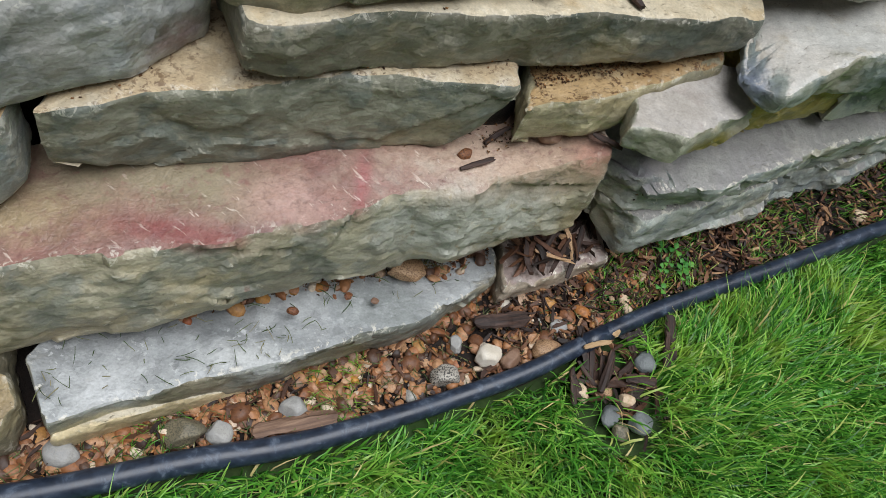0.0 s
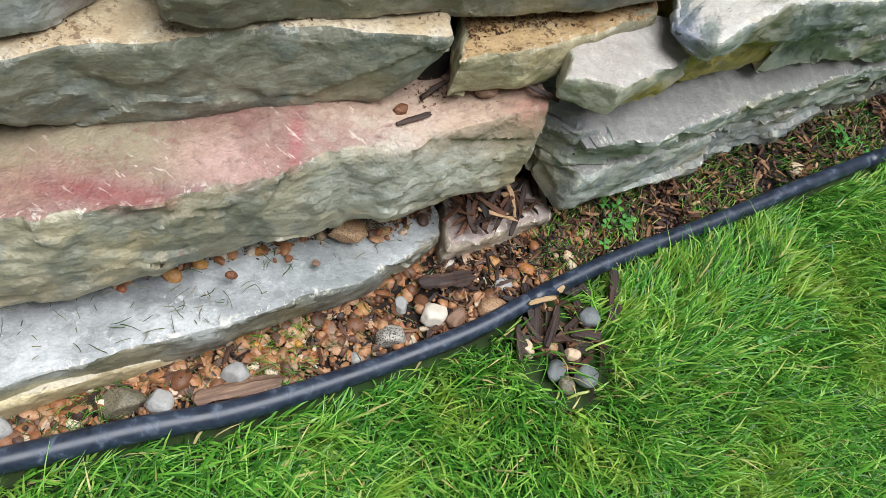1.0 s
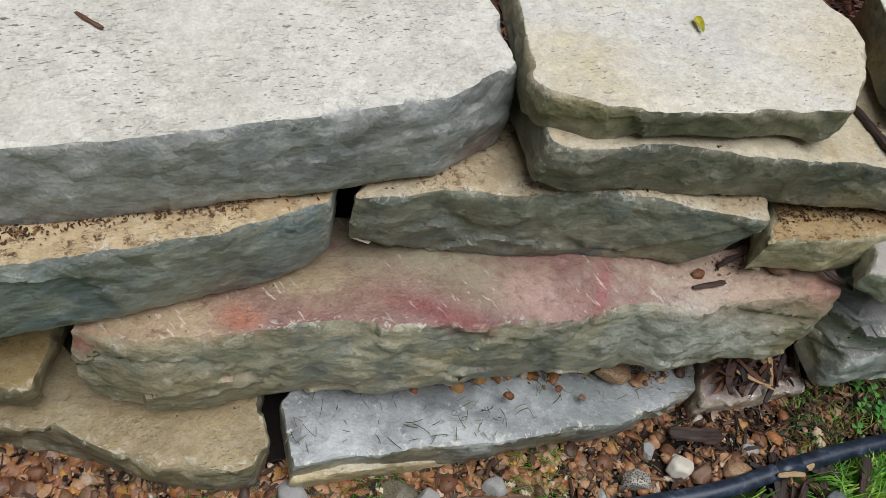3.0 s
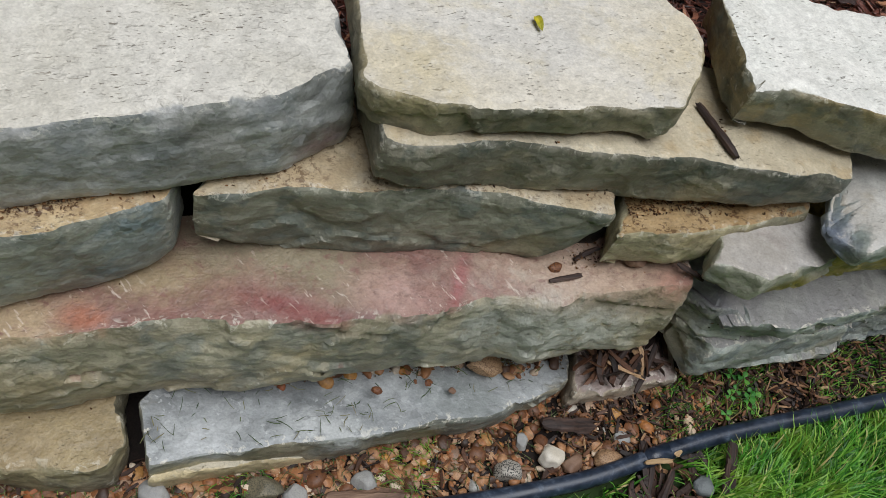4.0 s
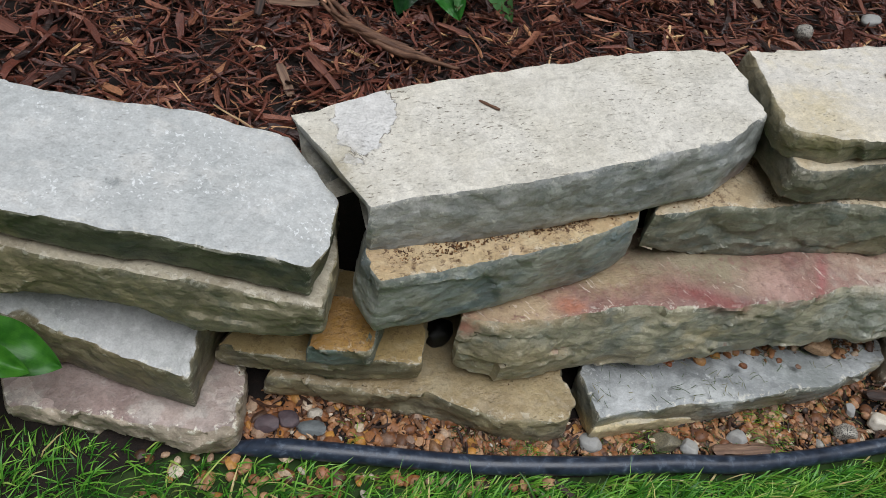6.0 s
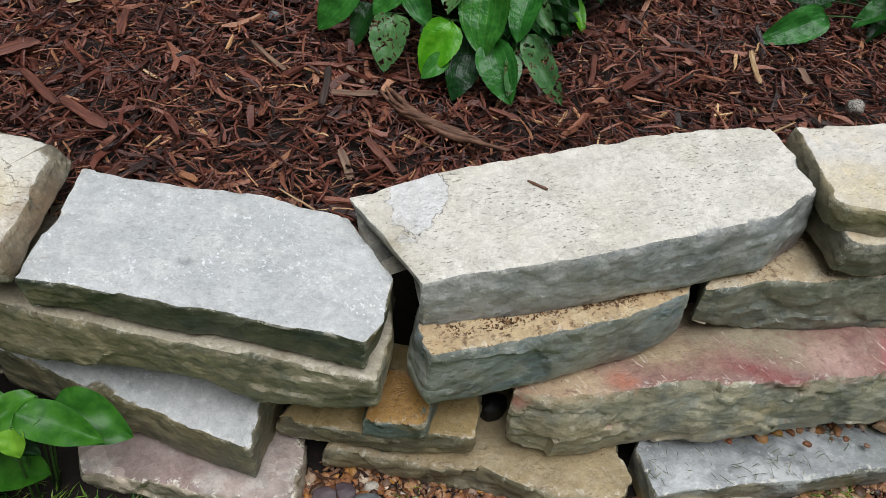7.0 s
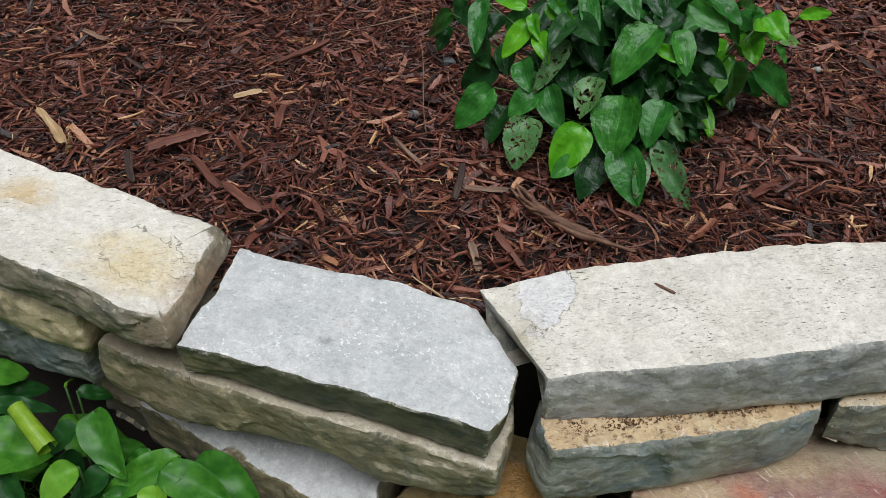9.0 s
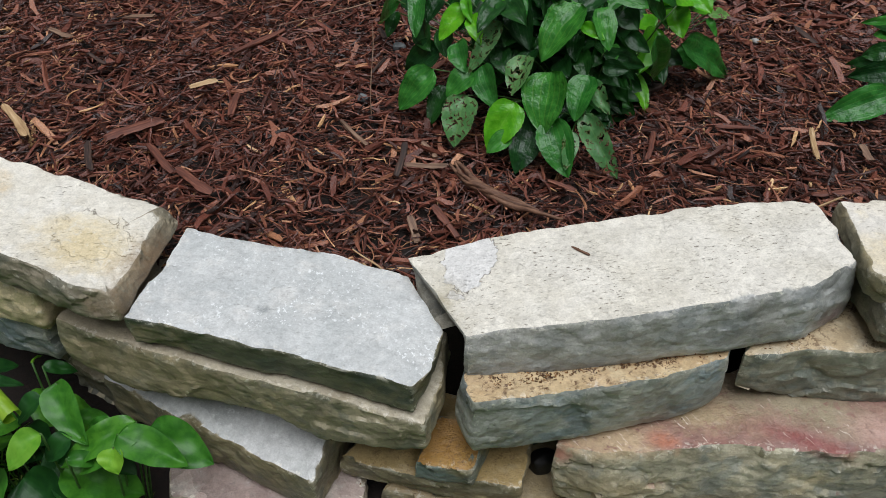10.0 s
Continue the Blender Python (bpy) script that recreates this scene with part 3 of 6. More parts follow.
mat_leaf_hosta_young = leaf_material("young_hosta_leaf", (90, 146, 40), (112, 162, 54), rough=0.42, vein=(70, 120, 40), veins=2.0, show=0.03, parallel=True, relief=0.07)
mat_stem = pebble_material("green_stem", (52, 86, 36), (66, 98, 44), rough=0.5)


# ---- large structure: lawn, bed, wall ----
def ground_sheet():
    """One sheet from the lawn to the horizon, finer near the wall."""
    near = np.arange(-3.0, 3.01, 0.1)
    far = np.array([4, 6, 10, 20, 50, 120, 300, 800, 2000.0])
    ax = np.concatenate([-far[::-1], near, far])
    verts, quads = [], []
    for y in ax:
        for x in ax:
            z = float(ground_z(x)) - 0.012
            if abs(x) < 3 and abs(y) < 3:
                z += 0.006 * noise.noise(Vector((x * 4, y * 4, 1)))
            verts.append((x, y, z))
    w = len(ax)
    quads = [(j * w + i, j * w + i + 1, (j + 1) * w + i + 1, (j + 1) * w + i) for j in range(w - 1) for i in range(w - 1)]
    return mesh_of("ground", verts, quads)


tagged(place("ground", ground_sheet(), mat_turf), "bare earth under a green lawn, rising gently along the wall", "ground", kind="structure")

# the line just behind the faces of the stones, where the soil fill begins
FILL = [(-3.2, 1.2), (-2.4, 0.80), (-1.9, 0.72), (-1.5, 0.70), (-1.1, 0.86), (-0.95, 0.96), (-0.8, 0.98), (-0.5, 1.10), (-0.2, 1.21), (0.1, 1.33), (0.4, 1.42), (0.8, 1.56), (1.4, 1.85), (2.4, 2.3)]


def fill_y(x):
    return float(np.interp(x, [p[0] for p in FILL], [p[1] for p in FILL]))


def bed_body():
    """The raised planting bed: a steep soil front behind the stones and an uneven top."""
    xs = np.arange(-3.2, 2.41, 0.035)
    steps = np.concatenate([np.linspace(0, 1.0, 30), np.linspace(1.1, 2.6, 12)])
    verts, faces = [], []
    rows = len(steps) + 2
    for x in xs:
        y0 = fill_y(x)
        verts += [(x, y0, -0.1), (x, y0 + 0.02, 0.20)]
        for k, s in enumerate(steps):
            y = y0 + 0.06 + s
            verts.append((x, y, bed_z(x, y) - (0.03 if k == 0 else 0.022)))
    for i in range(len(xs) - 1):
        for j in range(rows - 1):
            a = i * rows + j
            faces.append((a, a + rows, a + rows + 1, a + 1))
    return mesh_of("planting_bed", verts, faces)


tagged(place("planting_bed", bed_body(), mat_soil), "raised bed of dark soil behind the stones", "soil", kind="structure")

wall = tagged(new("retaining_wall"), "low dry-stacked retaining wall of grey, buff and pink flagstone slabs", "wall", kind="structure")
wall.location = (-0.4, 1.0, 0.0)


FEET = []


def facet(q):
    """Broken rock: flat chips, each at its own depth and slant."""
    c = noise.voronoi(q)[1][0]
    w = noise.cell_vector(c * 5.7)
    return 0.9 * (w.x - 0.5) + 1.1 * (q - c).dot(Vector((w.y - 0.5, w.z - 0.5, w.x - 0.5)) * 2)


def stone(front, rest, mat, label="", under=0.0, rough=0.004, edge=0.004, lump=0.0016, bulge=0.002, seed=0, step=0.0062, chipped=1.0, tuck=(0, 0, 0)):
    """A quarried slab. front: (x, y, top, bottom) along its face; rest: (x, y[, top[, bottom]]) round the hidden sides, counter-clockwise."""
    fx, ft = [c[0] for c in front], [c[2] for c in front]
    low = sum(c[3] for c in front) / len(front)
    corners = [tuple(c) for c in front]
    for c in rest:
        zt = c[2] if len(c) > 2 else float(np.interp(c[0], fx, ft))
        corners.append((c[0], c[1], zt, c[3] if len(c) > 3 else low))
    sd = Vector((seed * 7.31, seed * 3.17, seed * 1.73))
    ring, shown = [], 0
    for a, b in zip(corners, corners[1:] + corners[:1]):
        far = math.hypot(b[0] - a[0], b[1] - a[1])
        k = max(1, round(far / step))
        ring += [tuple(lerp(a[i], b[i], j / k) for i in range(4)) for j in range(k)]
        shown = len(ring) if b == corners[len(front) - 1] else shown
    pts = np.array(ring)
    pts = 0.5 * pts + 0.25 * (np.roll(pts, 1, 0) + np.roll(pts, -1, 0))
    count = len(pts)
    tan = np.roll(pts, -2, 0)[:, :2] - np.roll(pts, 2, 0)[:, :2]
    nor = np.stack([tan[:, 1], -tan[:, 0]], 1)
    nor /= np.linalg.norm(nor, axis=1)[:, None] + 1e-9
    high = float((pts[:, 2] - pts[:, 3]).max())
    base = Vector((float(pts[:, 0].mean()), float(pts[:, 1].mean()), float(pts[:, 3].min())))
    lip = max(0.86, 1 - 0.009 / high)
    levels = [0.0, 0.035, 0.10] + [0.10 + 0.9 * (i + 1) / max(5, round(high / 0.0065)) for i in range(max(5, round(high / 0.0065)))]
    levels = [v for v in levels if v < lip - 0.01] + [lip, 1.0]
    # a plane through the top corners, for the inside of the bed
    c = np.array([(p[0], p[1], 1) for p in corners])
    plane = np.linalg.lstsq(c, np.array([p[2] for p in corners]), rcond=None)[0]
    verts = []
    chips = [noise.noise(Vector((x * 16, y * 16, 9)) + sd) for x, y, _, _ in pts]
    bites = [chipped * min(1.0, max(0.0, 1.7 * (noise.noise(Vector((x * 15, y * 15, 21)) + sd) + 0.4 * noise.noise(Vector((x * 37, y * 37, 23)) + sd) - 0.08))) for x, y, _, _ in pts]
    for v in levels:
        for (x, y, zt, zb), (nx, ny), ch, bite in zip(pts, nor, chips, bites):
            h = zt - zb
            low_end = max(0.0, (v - 0.6) / 0.4)
            z = zt - v * h + (0.0022 * noise.noise(Vector((x * 30, y * 30, 4)) + sd) if v < 0.02 else 0) + low_end * (0.007 * noise.noise(Vector((x * 14, y * 14, 2)) + sd) + 0.004 * noise.noise(Vector((x * 45, y * 45, 6)) + sd))
            z -= bite * 0.006 * max(0.0, 1 - v / 0.12)
            p = Vector((x, y, z)) + sd
            d = bulge * math.sin(math.pi * min(1, v * 1.1)) - under * v
            d += rough * (1.5 * fbm(p * 6) + 0.22 * noise.noise(p * 60)) - 0.007 * max(0.0, (v - 0.8) / 0.2) ** 2
            d -= tuck[2] * v * max(0.0, nx * tuck[0] + ny * tuck[1])
            d -= bite * 0.006 * max(0.0, 1 - v / 0.2)
            d += rough * (1.4 * facet(Vector((p.x * 5, p.y * 5, p.z * 9))) + 0.9 * facet(Vector((p.x * 9, p.y * 9, p.z * 12))) + 0.5 * facet(Vector((p.x * 27, p.y * 27, p.z * 34))))
            if v < 0.02:
                d -= edge * (0.45 + 1.3 * max(0, ch))
            elif v < 0.05:
                d -= edge * 1.0 * max(0, ch)
            if v > 0.999:
                d -= 0.018
            verts.append((x + nx * d, y + ny * d, z))
    rings = len(levels)
    FEET.extend((Vector(verts[(rings - 2) * count + k]), Vector((nor[k, 0], nor[k, 1], 0)), seed) for k in range(shown))
    # the top bed, drawn in to the middle line
    xy = pts[:, :2]
    mid = xy.mean(0)
    u, s, vt = np.linalg.svd(xy - mid, full_matrices=False)
    ax = vt[0]
    along, across = (xy - mid) @ ax, (xy - mid) @ vt[1]
    lo, hi, half = along.min(), along.max(), (across.max() - across.min()) / 2
    lo, hi = lo + 0.8 * half, max(lo + 0.8 * half + 0.005, hi - 0.8 * half)
    axis = mid + np.clip(along, lo, hi)[:, None] * ax
    inner = max(4, round(half / 0.011))
    tops = []
    for f in [(i + 1) / inner for i in range(inner)]:
        rowv = []
        for k in range(count):
            x0, y0, _ = verts[k]
            x, y = lerp(x0, axis[k, 0], f), lerp(y0, axis[k, 1], f)
            own = pts[k, 2] - (plane[0] * x0 + plane[1] * y0 + plane[2])
            z = plane[0] * x + plane[1] * y + plane[2] + own * (1 - f) ** 2
            p = Vector((x, y, 0)) + sd
            z += lump * (1.6 * fbm(p * 9) + 0.9 * noise.noise(p * 48))
            rowv.append((x, y, z))
        tops.append(rowv)
    faces = []
    for r in range(rings - 1):
        a, b = r * count, (r + 1) * count
        faces += [(a + k, b + k, b + (k + 1) % count, a + (k + 1) % count) for k in range(count)]
    last = 0
    for rowv in tops:
        st = len(verts)
        verts += rowv
        faces += [(last + k, last + (k + 1) % count, st + (k + 1) % count, st + k) for k in range(count)]
        last = st
    # the underside
    last = (rings - 1) * count
    for f in (0.5, 1.0):
        st = len(verts)
        for k in range(count):
            x0, y0, z0 = verts[(rings - 1) * count + k]
            verts.append((lerp(x0, axis[k, 0], f), lerp(y0, axis[k, 1], f), lerp(z0, pts[:, 3].mean(), f)))
        faces += [(last + k, st + k, st + (k + 1) % count, last + (k + 1) % count) for k in range(count)]
        last = st
    me = mesh_of("stone", [Vector(p) - base for p in verts], faces)
    bm = bmesh.new()
    bm.from_mesh(me)
    bm.verts.ensure_lookup_table()
    seam = rings * count + (inner - 1) * count
    bmesh.ops.remove_doubles(bm, verts=[bm.verts[k] for k in range(seam, seam + count)], dist=0.004)
    bmesh.ops.dissolve_degenerate(bm, edges=bm.edges[:], dist=0.0002)
    bm.to_mesh(me)
    bm.free()
    me.polygons.foreach_set("use_smooth", [True] * len(me.polygons))
    me.set_sharp_from_angle(angle=radians(38))
    return place("stone", me, mat, base, wall, label)


# cap stones
stone([(-0.956, 0.751, 0.492, 0.390), (-0.881, 0.792, 0.499, 0.392), (-0.737, 0.870, 0.511, 0.397), (-0.619, 0.939, 0.521, 0.403), (-0.463, 1.034, 0.535, 0.409), (-0.402, 1.119, 0.540, 0.407)],
      [(-0.435, 1.183, 0.546), (-0.480, 1.250, 0.551), (-0.593, 1.203, 0.543), (-0.730, 1.136, 0.532), (-0.900, 1.034, 0.518), (-1.008, 0.967, 0.510), (-1.054, 0.918, 0.506), (-1.118, 0.873, 0.502), (-1.022, 0.803, 0.496)], mat_cap_a, "long cream cap slab with a pitted top and grey face", seed=1, rough=0.0024, lump=0.0012, under=-0.016, tuck=(-1.0, 0.0, 0.11))
stone([(-0.385, 1.082, 0.558, 0.497), (-0.364, 1.069, 0.559, 0.493), (-0.294, 1.068, 0.563, 0.497), (-0.220, 1.105, 0.567, 0.513), (-0.133, 1.135, 0.573, 0.515), (-0.067, 1.168, 0.576, 0.516), (-0.007, 1.186, 0.580, 0.518), (0.020, 1.258, 0.582, 0.52)],
      [(0.030, 1.313), (0.005, 1.371), (-0.040, 1.414), (-0.218, 1.351), (-0.311, 1.300), (-0.449, 1.250), (-0.410, 1.157)], mat_cap_b, "yellowish cream cap slab", seed=2, rough=0.003)
stone([(0.084, 1.248, 0.597, 0.520), (0.159, 1.269, 0.600, 0.526), (0.246, 1.272, 0.604, 0.522), (0.325, 1.277, 0.608, 0.520), (0.47, 1.31, 0.612, 0.525), (0.60, 1.40, 0.615, 0.53)],
      [(0.58, 1.56), (0.381, 1.52), (0.155, 1.491), (0.044, 1.455), (0.061, 1.357)], mat_cap_c, "whitish cap slab with a tan face", seed=3, under=0.008, rough=0.003)
stone([(-1.492, 0.574, 0.491, 0.420), (-1.425, 0.592, 0.484, 0.412), (-1.341, 0.605, 0.476, 0.402), (-1.267, 0.619, 0.468, 0.394), (-1.237, 0.631, 0.465, 0.392), (-1.119, 0.646, 0.453, 0.378), (-1.008, 0.660, 0.442, 0.362)],
      [(-0.997, 0.709), (-1.014, 0.787), (-1.06, 0.83), (-1.121, 0.88), (-1.276, 0.857), (-1.423, 0.822), (-1.533, 0.802), (-1.510, 0.694)], mat_cap_d, "bluish grey cap slab with a dark edge", seed=4, under=0.003, rough=0.002, bulge=0.0, lump=0.0008, chipped=0.4)
stone([(-2.25, 0.60, 0.62, 0.53), (-1.95, 0.555, 0.60, 0.515), (-1.78, 0.555, 0.58, 0.507), (-1.678, 0.562, 0.57, 0.500), (-1.562, 0.559, 0.557, 0.485), (-1.503, 0.579, 0.531, 0.470)],
      [(-1.512, 0.64), (-1.548, 0.785), (-1.738, 0.766), (-1.972, 0.742), (-2.3, 0.80)], mat_cap_e, "cream cap slab with yellow iron stains", seed=5, under=-0.014, rough=0.003)
# second course
stone([(-0.342, 1.046, 0.508, 0.432), (-0.296, 1.055, 0.510, 0.430), (-0.196, 1.106, 0.510, 0.418), (-0.099, 1.137, 0.511, 0.426), (0.028, 1.178, 0.511, 0.418), (0.13, 1.204, 0.511, 0.430), (0.183, 1.217, 0.512, 0.432), (0.286, 1.254, 0.512, 0.452)],
      [(0.293, 1.313), (0.28, 1.42), (-0.30, 1.32), (-0.395, 1.17), (-0.372, 1.11)], mat_dark_face, "tan-topped slab with a dark green-grey face", seed=6, under=-0.003, rough=0.003)
stone([(-1.661, 0.562, 0.426, 0.311), (-1.560, 0.567, 0.415, 0.286), (-1.473, 0.578, 0.406, 0.282), (-1.364, 0.595, 0.398, 0.286), (-1.262, 0.611, 0.390, 0.296), (-1.174, 0.624, 0.382, 0.251), (-1.089, 0.640, 0.370, 0.262), (-0.990, 0.660, 0.354, 0.281)],
      [(-1.000, 0.761), (-1.03, 0.86), (-1.5, 0.82), (-1.665, 0.76)], mat_olive, "thick olive-grey slab with a buff ledge", seed=7, under=-0.004, rough=0.0030)
stone([(-0.919, 0.696, 0.408, 0.258), (-0.824, 0.754, 0.406, 0.260), (-0.779, 0.781, 0.406, 0.260), (-0.65, 0.870, 0.404, 0.264), (-0.580, 0.928, 0.403, 0.272), (-0.556, 0.952, 0.402, 0.295)],
      [(-0.562, 1.0), (-0.60, 1.06), (-0.90, 0.92), (-0.965, 0.80), (-0.957, 0.735)], mat_blue_face, "blue-grey slab with a soil-strewn tan top", seed=8, under=-0.006, rough=0.003)
stone([(-0.532, 0.968, 0.404, 0.312), (-0.476, 0.990, 0.406, 0.290), (-0.415, 1.023, 0.410, 0.276), (-0.326, 1.047, 0.414, 0.270), (-0.242, 1.078, 0.421, 0.272), (-0.145, 1.099, 0.430, 0.282), (-0.085, 1.108, 0.430, 0.300), (-0.045, 1.116, 0.430, 0.345), (-0.022, 1.126, 0.430, 0.385)],
      [(-0.03, 1.20), (-0.35, 1.25), (-0.52, 1.08)], mat_grey_green, "long grey-green slab with a smooth face", seed=9, rough=0.003)
stone([(-0.003, 1.117, 0.395, 0.322), (0.093, 1.144, 0.414, 0.334), (0.191, 1.197, 0.422, 0.342), (0.287, 1.251, 0.429, 0.365)],
      [(0.285, 1.33), (0.02, 1.32), (0.0, 1.18)], mat_yellow, "short yellow slab with black crumbs on top", seed=10, rough=0.0025)
stone([(0.285, 1.200, 0.452, 0.437), (0.323, 1.157, 0.480, 0.440), (0.428, 1.224, 0.511, 0.436), (0.504, 1.247, 0.515, 0.428), (0.60, 1.277, 0.520, 0.436), (0.80, 1.36, 0.530, 0.45)],
      [(0.82, 1.55), (0.36, 1.44), (0.30, 1.32)], mat_corner, "blue-grey corner stone with a white top", seed=11, rough=0.005)
# third course
stone([(0.134, 1.118, 0.405, 0.358), (0.220, 1.108, 0.409, 0.345), (0.301, 1.166, 0.412, 0.345), (0.337, 1.195, 0.413, 0.350)],
      [(0.33, 1.27), (0.17, 1.26)], mat_wedge, "pale wedge stone with yellow-green moss", seed=12, under=0.006)
stone([(0.335, 1.205, 0.420, 0.338), (0.42, 1.245, 0.425, 0.338), (0.53, 1.305, 0.425, 0.335)], [(0.52, 1.42), (0.33, 1.40)], mat_moss, "mossy yellow-green stone", seed=13, rough=0.006)
stone([(0.52, 1.285, 0.43, 0.325), (0.66, 1.345, 0.43, 0.318), (0.90, 1.43, 0.44, 0.32)], [(0.92, 1.60), (0.55, 1.50)], mat_boulder, "", seed=14, rough=0.009)
stone([(-0.796, 0.772, 0.254, 0.118), (-0.709, 0.784, 0.259, 0.096), (-0.625, 0.824, 0.263, 0.088), (-0.532, 0.867, 0.267, 0.086), (-0.455, 0.894, 0.270, 0.102), (-0.348, 0.938, 0.275, 0.106), (-0.255, 0.974, 0.279, 0.112), (-0.172, 1.010, 0.284, 0.134), (-0.109, 1.041, 0.287, 0.122), (-0.041, 1.045, 0.288, 0.140), (0.037, 1.087, 0.309, 0.150), (0.146, 1.127, 0.338, 0.178)],
      [(0.135, 1.20, 0.338, 0.15), (-0.1, 1.22, 0.30, 0.1), (-0.40, 1.12, 0.285, 0.08), (-0.70, 0.95, 0.262, 0.08), (-0.785, 0.85, 0.255, 0.09)], mat_pink, "very long slab with a rust-pink streaked top", seed=15, rough=0.005, bulge=0.006, under=-0.020, tuck=(-1.0, -0.12, 0.075))
# layered stones past the long slab
stone([(0.145, 1.175, 0.275, 0.245), (0.222, 1.135, 0.285, 0.246), (0.35, 1.160, 0.285, 0.243), (0.45, 1.210, 0.300, 0.248), (0.62, 1.305, 0.295, 0.246), (0.90, 1.43, 0.305, 0.25)],
      [(0.92, 1.58, 0.33), (0.45, 1.40, 0.345), (0.16, 1.30, 0.34)], mat_boulder, "broad grey stone broken in layers", seed=16, rough=0.006)
stone([(0.165, 1.178, 0.246, 0.20), (0.228, 1.138, 0.246, 0.200), (0.35, 1.178, 0.244, 0.195), (0.45, 1.226, 0.248, 0.195), (0.62, 1.318, 0.246, 0.195), (0.90, 1.44, 0.25, 0.20)],
      [(0.92, 1.58), (0.45, 1.40), (0.17, 1.30)], mat_boulder, "broad grey stone broken in layers", seed=40, rough=0.006)
stone([(0.195, 1.165, 0.205, 0.13), (0.262, 1.124, 0.200, 0.092), (0.36, 1.168, 0.202, 0.100), (0.45, 1.212, 0.202, 0.098), (0.542, 1.258, 0.202, 0.088)],
      [(0.56, 1.40), (0.20, 1.30)], mat_boulder, "", seed=17, rough=0.005, under=0.0)
stone([(0.555, 1.300, 0.165, 0.04), (0.70, 1.362, 0.168, 0.05), (0.83, 1.43, 0.172, 0.06)], [(0.85, 1.58), (0.56, 1.46)], mat_boulder, "", seed=18, rough=0.009)
stone([(0.54, 1.31, 0.205, 0.155), (0.70, 1.37, 0.205, 0.16), (0.92, 1.46, 0.21, 0.16)], [(0.92, 1.6), (0.55, 1.5)], mat_boulder, "", seed=19, rough=0.009)
stone([(0.86, 1.44, 0.215, 0.06), (1.05, 1.53, 0.22, 0.07), (1.25, 1.62, 0.23, 0.08)], [(1.25, 1.8), (0.88, 1.65)], mat_grey_green, "", seed=20, rough=0.01)
stone([(0.91, 1.44, 0.42, 0.21), (1.1, 1.53, 0.42, 0.22), (1.3, 1.63, 0.43, 0.22)], [(1.3, 1.85), (0.93, 1.68)], mat_dark_face, "", seed=21, rough=0.012)
stone([(0.82, 1.37, 0.53, 0.43), (1.05, 1.47, 0.53, 0.42), (1.3, 1.58, 0.53, 0.42)], [(1.3, 1.85), (0.84, 1.65)], mat_corner, "", seed=22, rough=0.01)
# bottom course
stone([(-0.552, 0.831, 0.096, 0.0), (-0.507, 0.748, 0.097, -0.012), (-0.445, 0.783, 0.094, -0.012), (-0.361, 0.818, 0.091, -0.012), (-0.271, 0.856, 0.088, -0.012), (-0.192, 0.899, 0.085, -0.012), (-0.062, 0.957, 0.081, -0.01), (-0.017, 0.989, 0.079, -0.01), (0.068, 1.07, 0.076, 0.0)],
      [(0.065, 1.16, 0.045), (-0.25, 1.10, 0.030), (-0.53, 0.95, 0.045)], mat_slate, "pale slate-grey base slab with white scuffs", seed=23, rough=0.003, under=0.006)
stone([(-0.506, 0.747, 0.058, -0.012), (-0.445, 0.776, 0.056, -0.012), (-0.375, 0.808, 0.047, -0.012), (-0.305, 0.842, 0.032, -0.012), (-0.245, 0.874, 0.014, -0.012)],
      [(-0.25, 0.91, 0.02), (-0.30, 0.89, 0.045), (-0.49, 0.80, 0.072)], mat_buff, "thin buff layer under the slate slab", seed=34, rough=0.002, lump=0.001, chipped=0.3)
stone([(0.081, 1.046, 0.070, 0.0), (0.18, 1.092, 0.074, 0.0), (0.267, 1.138, 0.078, 0.01)], [(0.26, 1.22), (0.08, 1.16)], mat_rose, "small pinkish flat stone", seed=24, rough=0.004)
stone([(-1.09, 0.664, 0.080, 0.01), (-0.949, 0.692, 0.076, -0.012), (-0.815, 0.711, 0.077, -0.012), (-0.674, 0.705, 0.081, -0.012), (-0.580, 0.728, 0.083, -0.012), (-0.556, 0.742, 0.084, -0.012), (-0.553, 0.778, 0.084, -0.012)],
      [(-0.585, 0.83), (-0.60, 0.95), (-1.05, 0.93)], mat_tan, "tan base slab", seed=25, rough=0.005)
stone([(-1.175, 0.655, 0.150, 0.085), (-0.988, 0.685, 0.150, 0.085), (-0.918, 0.701, 0.150, 0.083), (-0.835, 0.733, 0.150, 0.085)],
      [(-0.845, 0.80), (-0.86, 0.90), (-1.15, 0.86)], mat_tan_rust, "", seed=26, rough=0.004)
stone([(-1.022, 0.668, 0.205, 0.152), (-0.977, 0.676, 0.212, 0.152), (-0.920, 0.696, 0.216, 0.155)], [(-0.915, 0.775, 0.222), (-1.03, 0.775, 0.222)], mat_rust, "small rust-orange stone", seed=27, rough=0.004)
stone([(-1.67, 0.608, 0.205, 0.080), (-1.53, 0.596, 0.196, 0.072), (-1.39, 0.588, 0.190, 0.066), (-1.30, 0.580, 0.186, 0.066), (-1.175, 0.576, 0.182, 0.068)],
      [(-1.182, 0.660, 0.195), (-1.19, 0.86, 0.25), (-1.66, 0.86, 0.27)], mat_white, "white-topped slab leaning back under the olive one", seed=28, rough=0.003, lump=0.001)
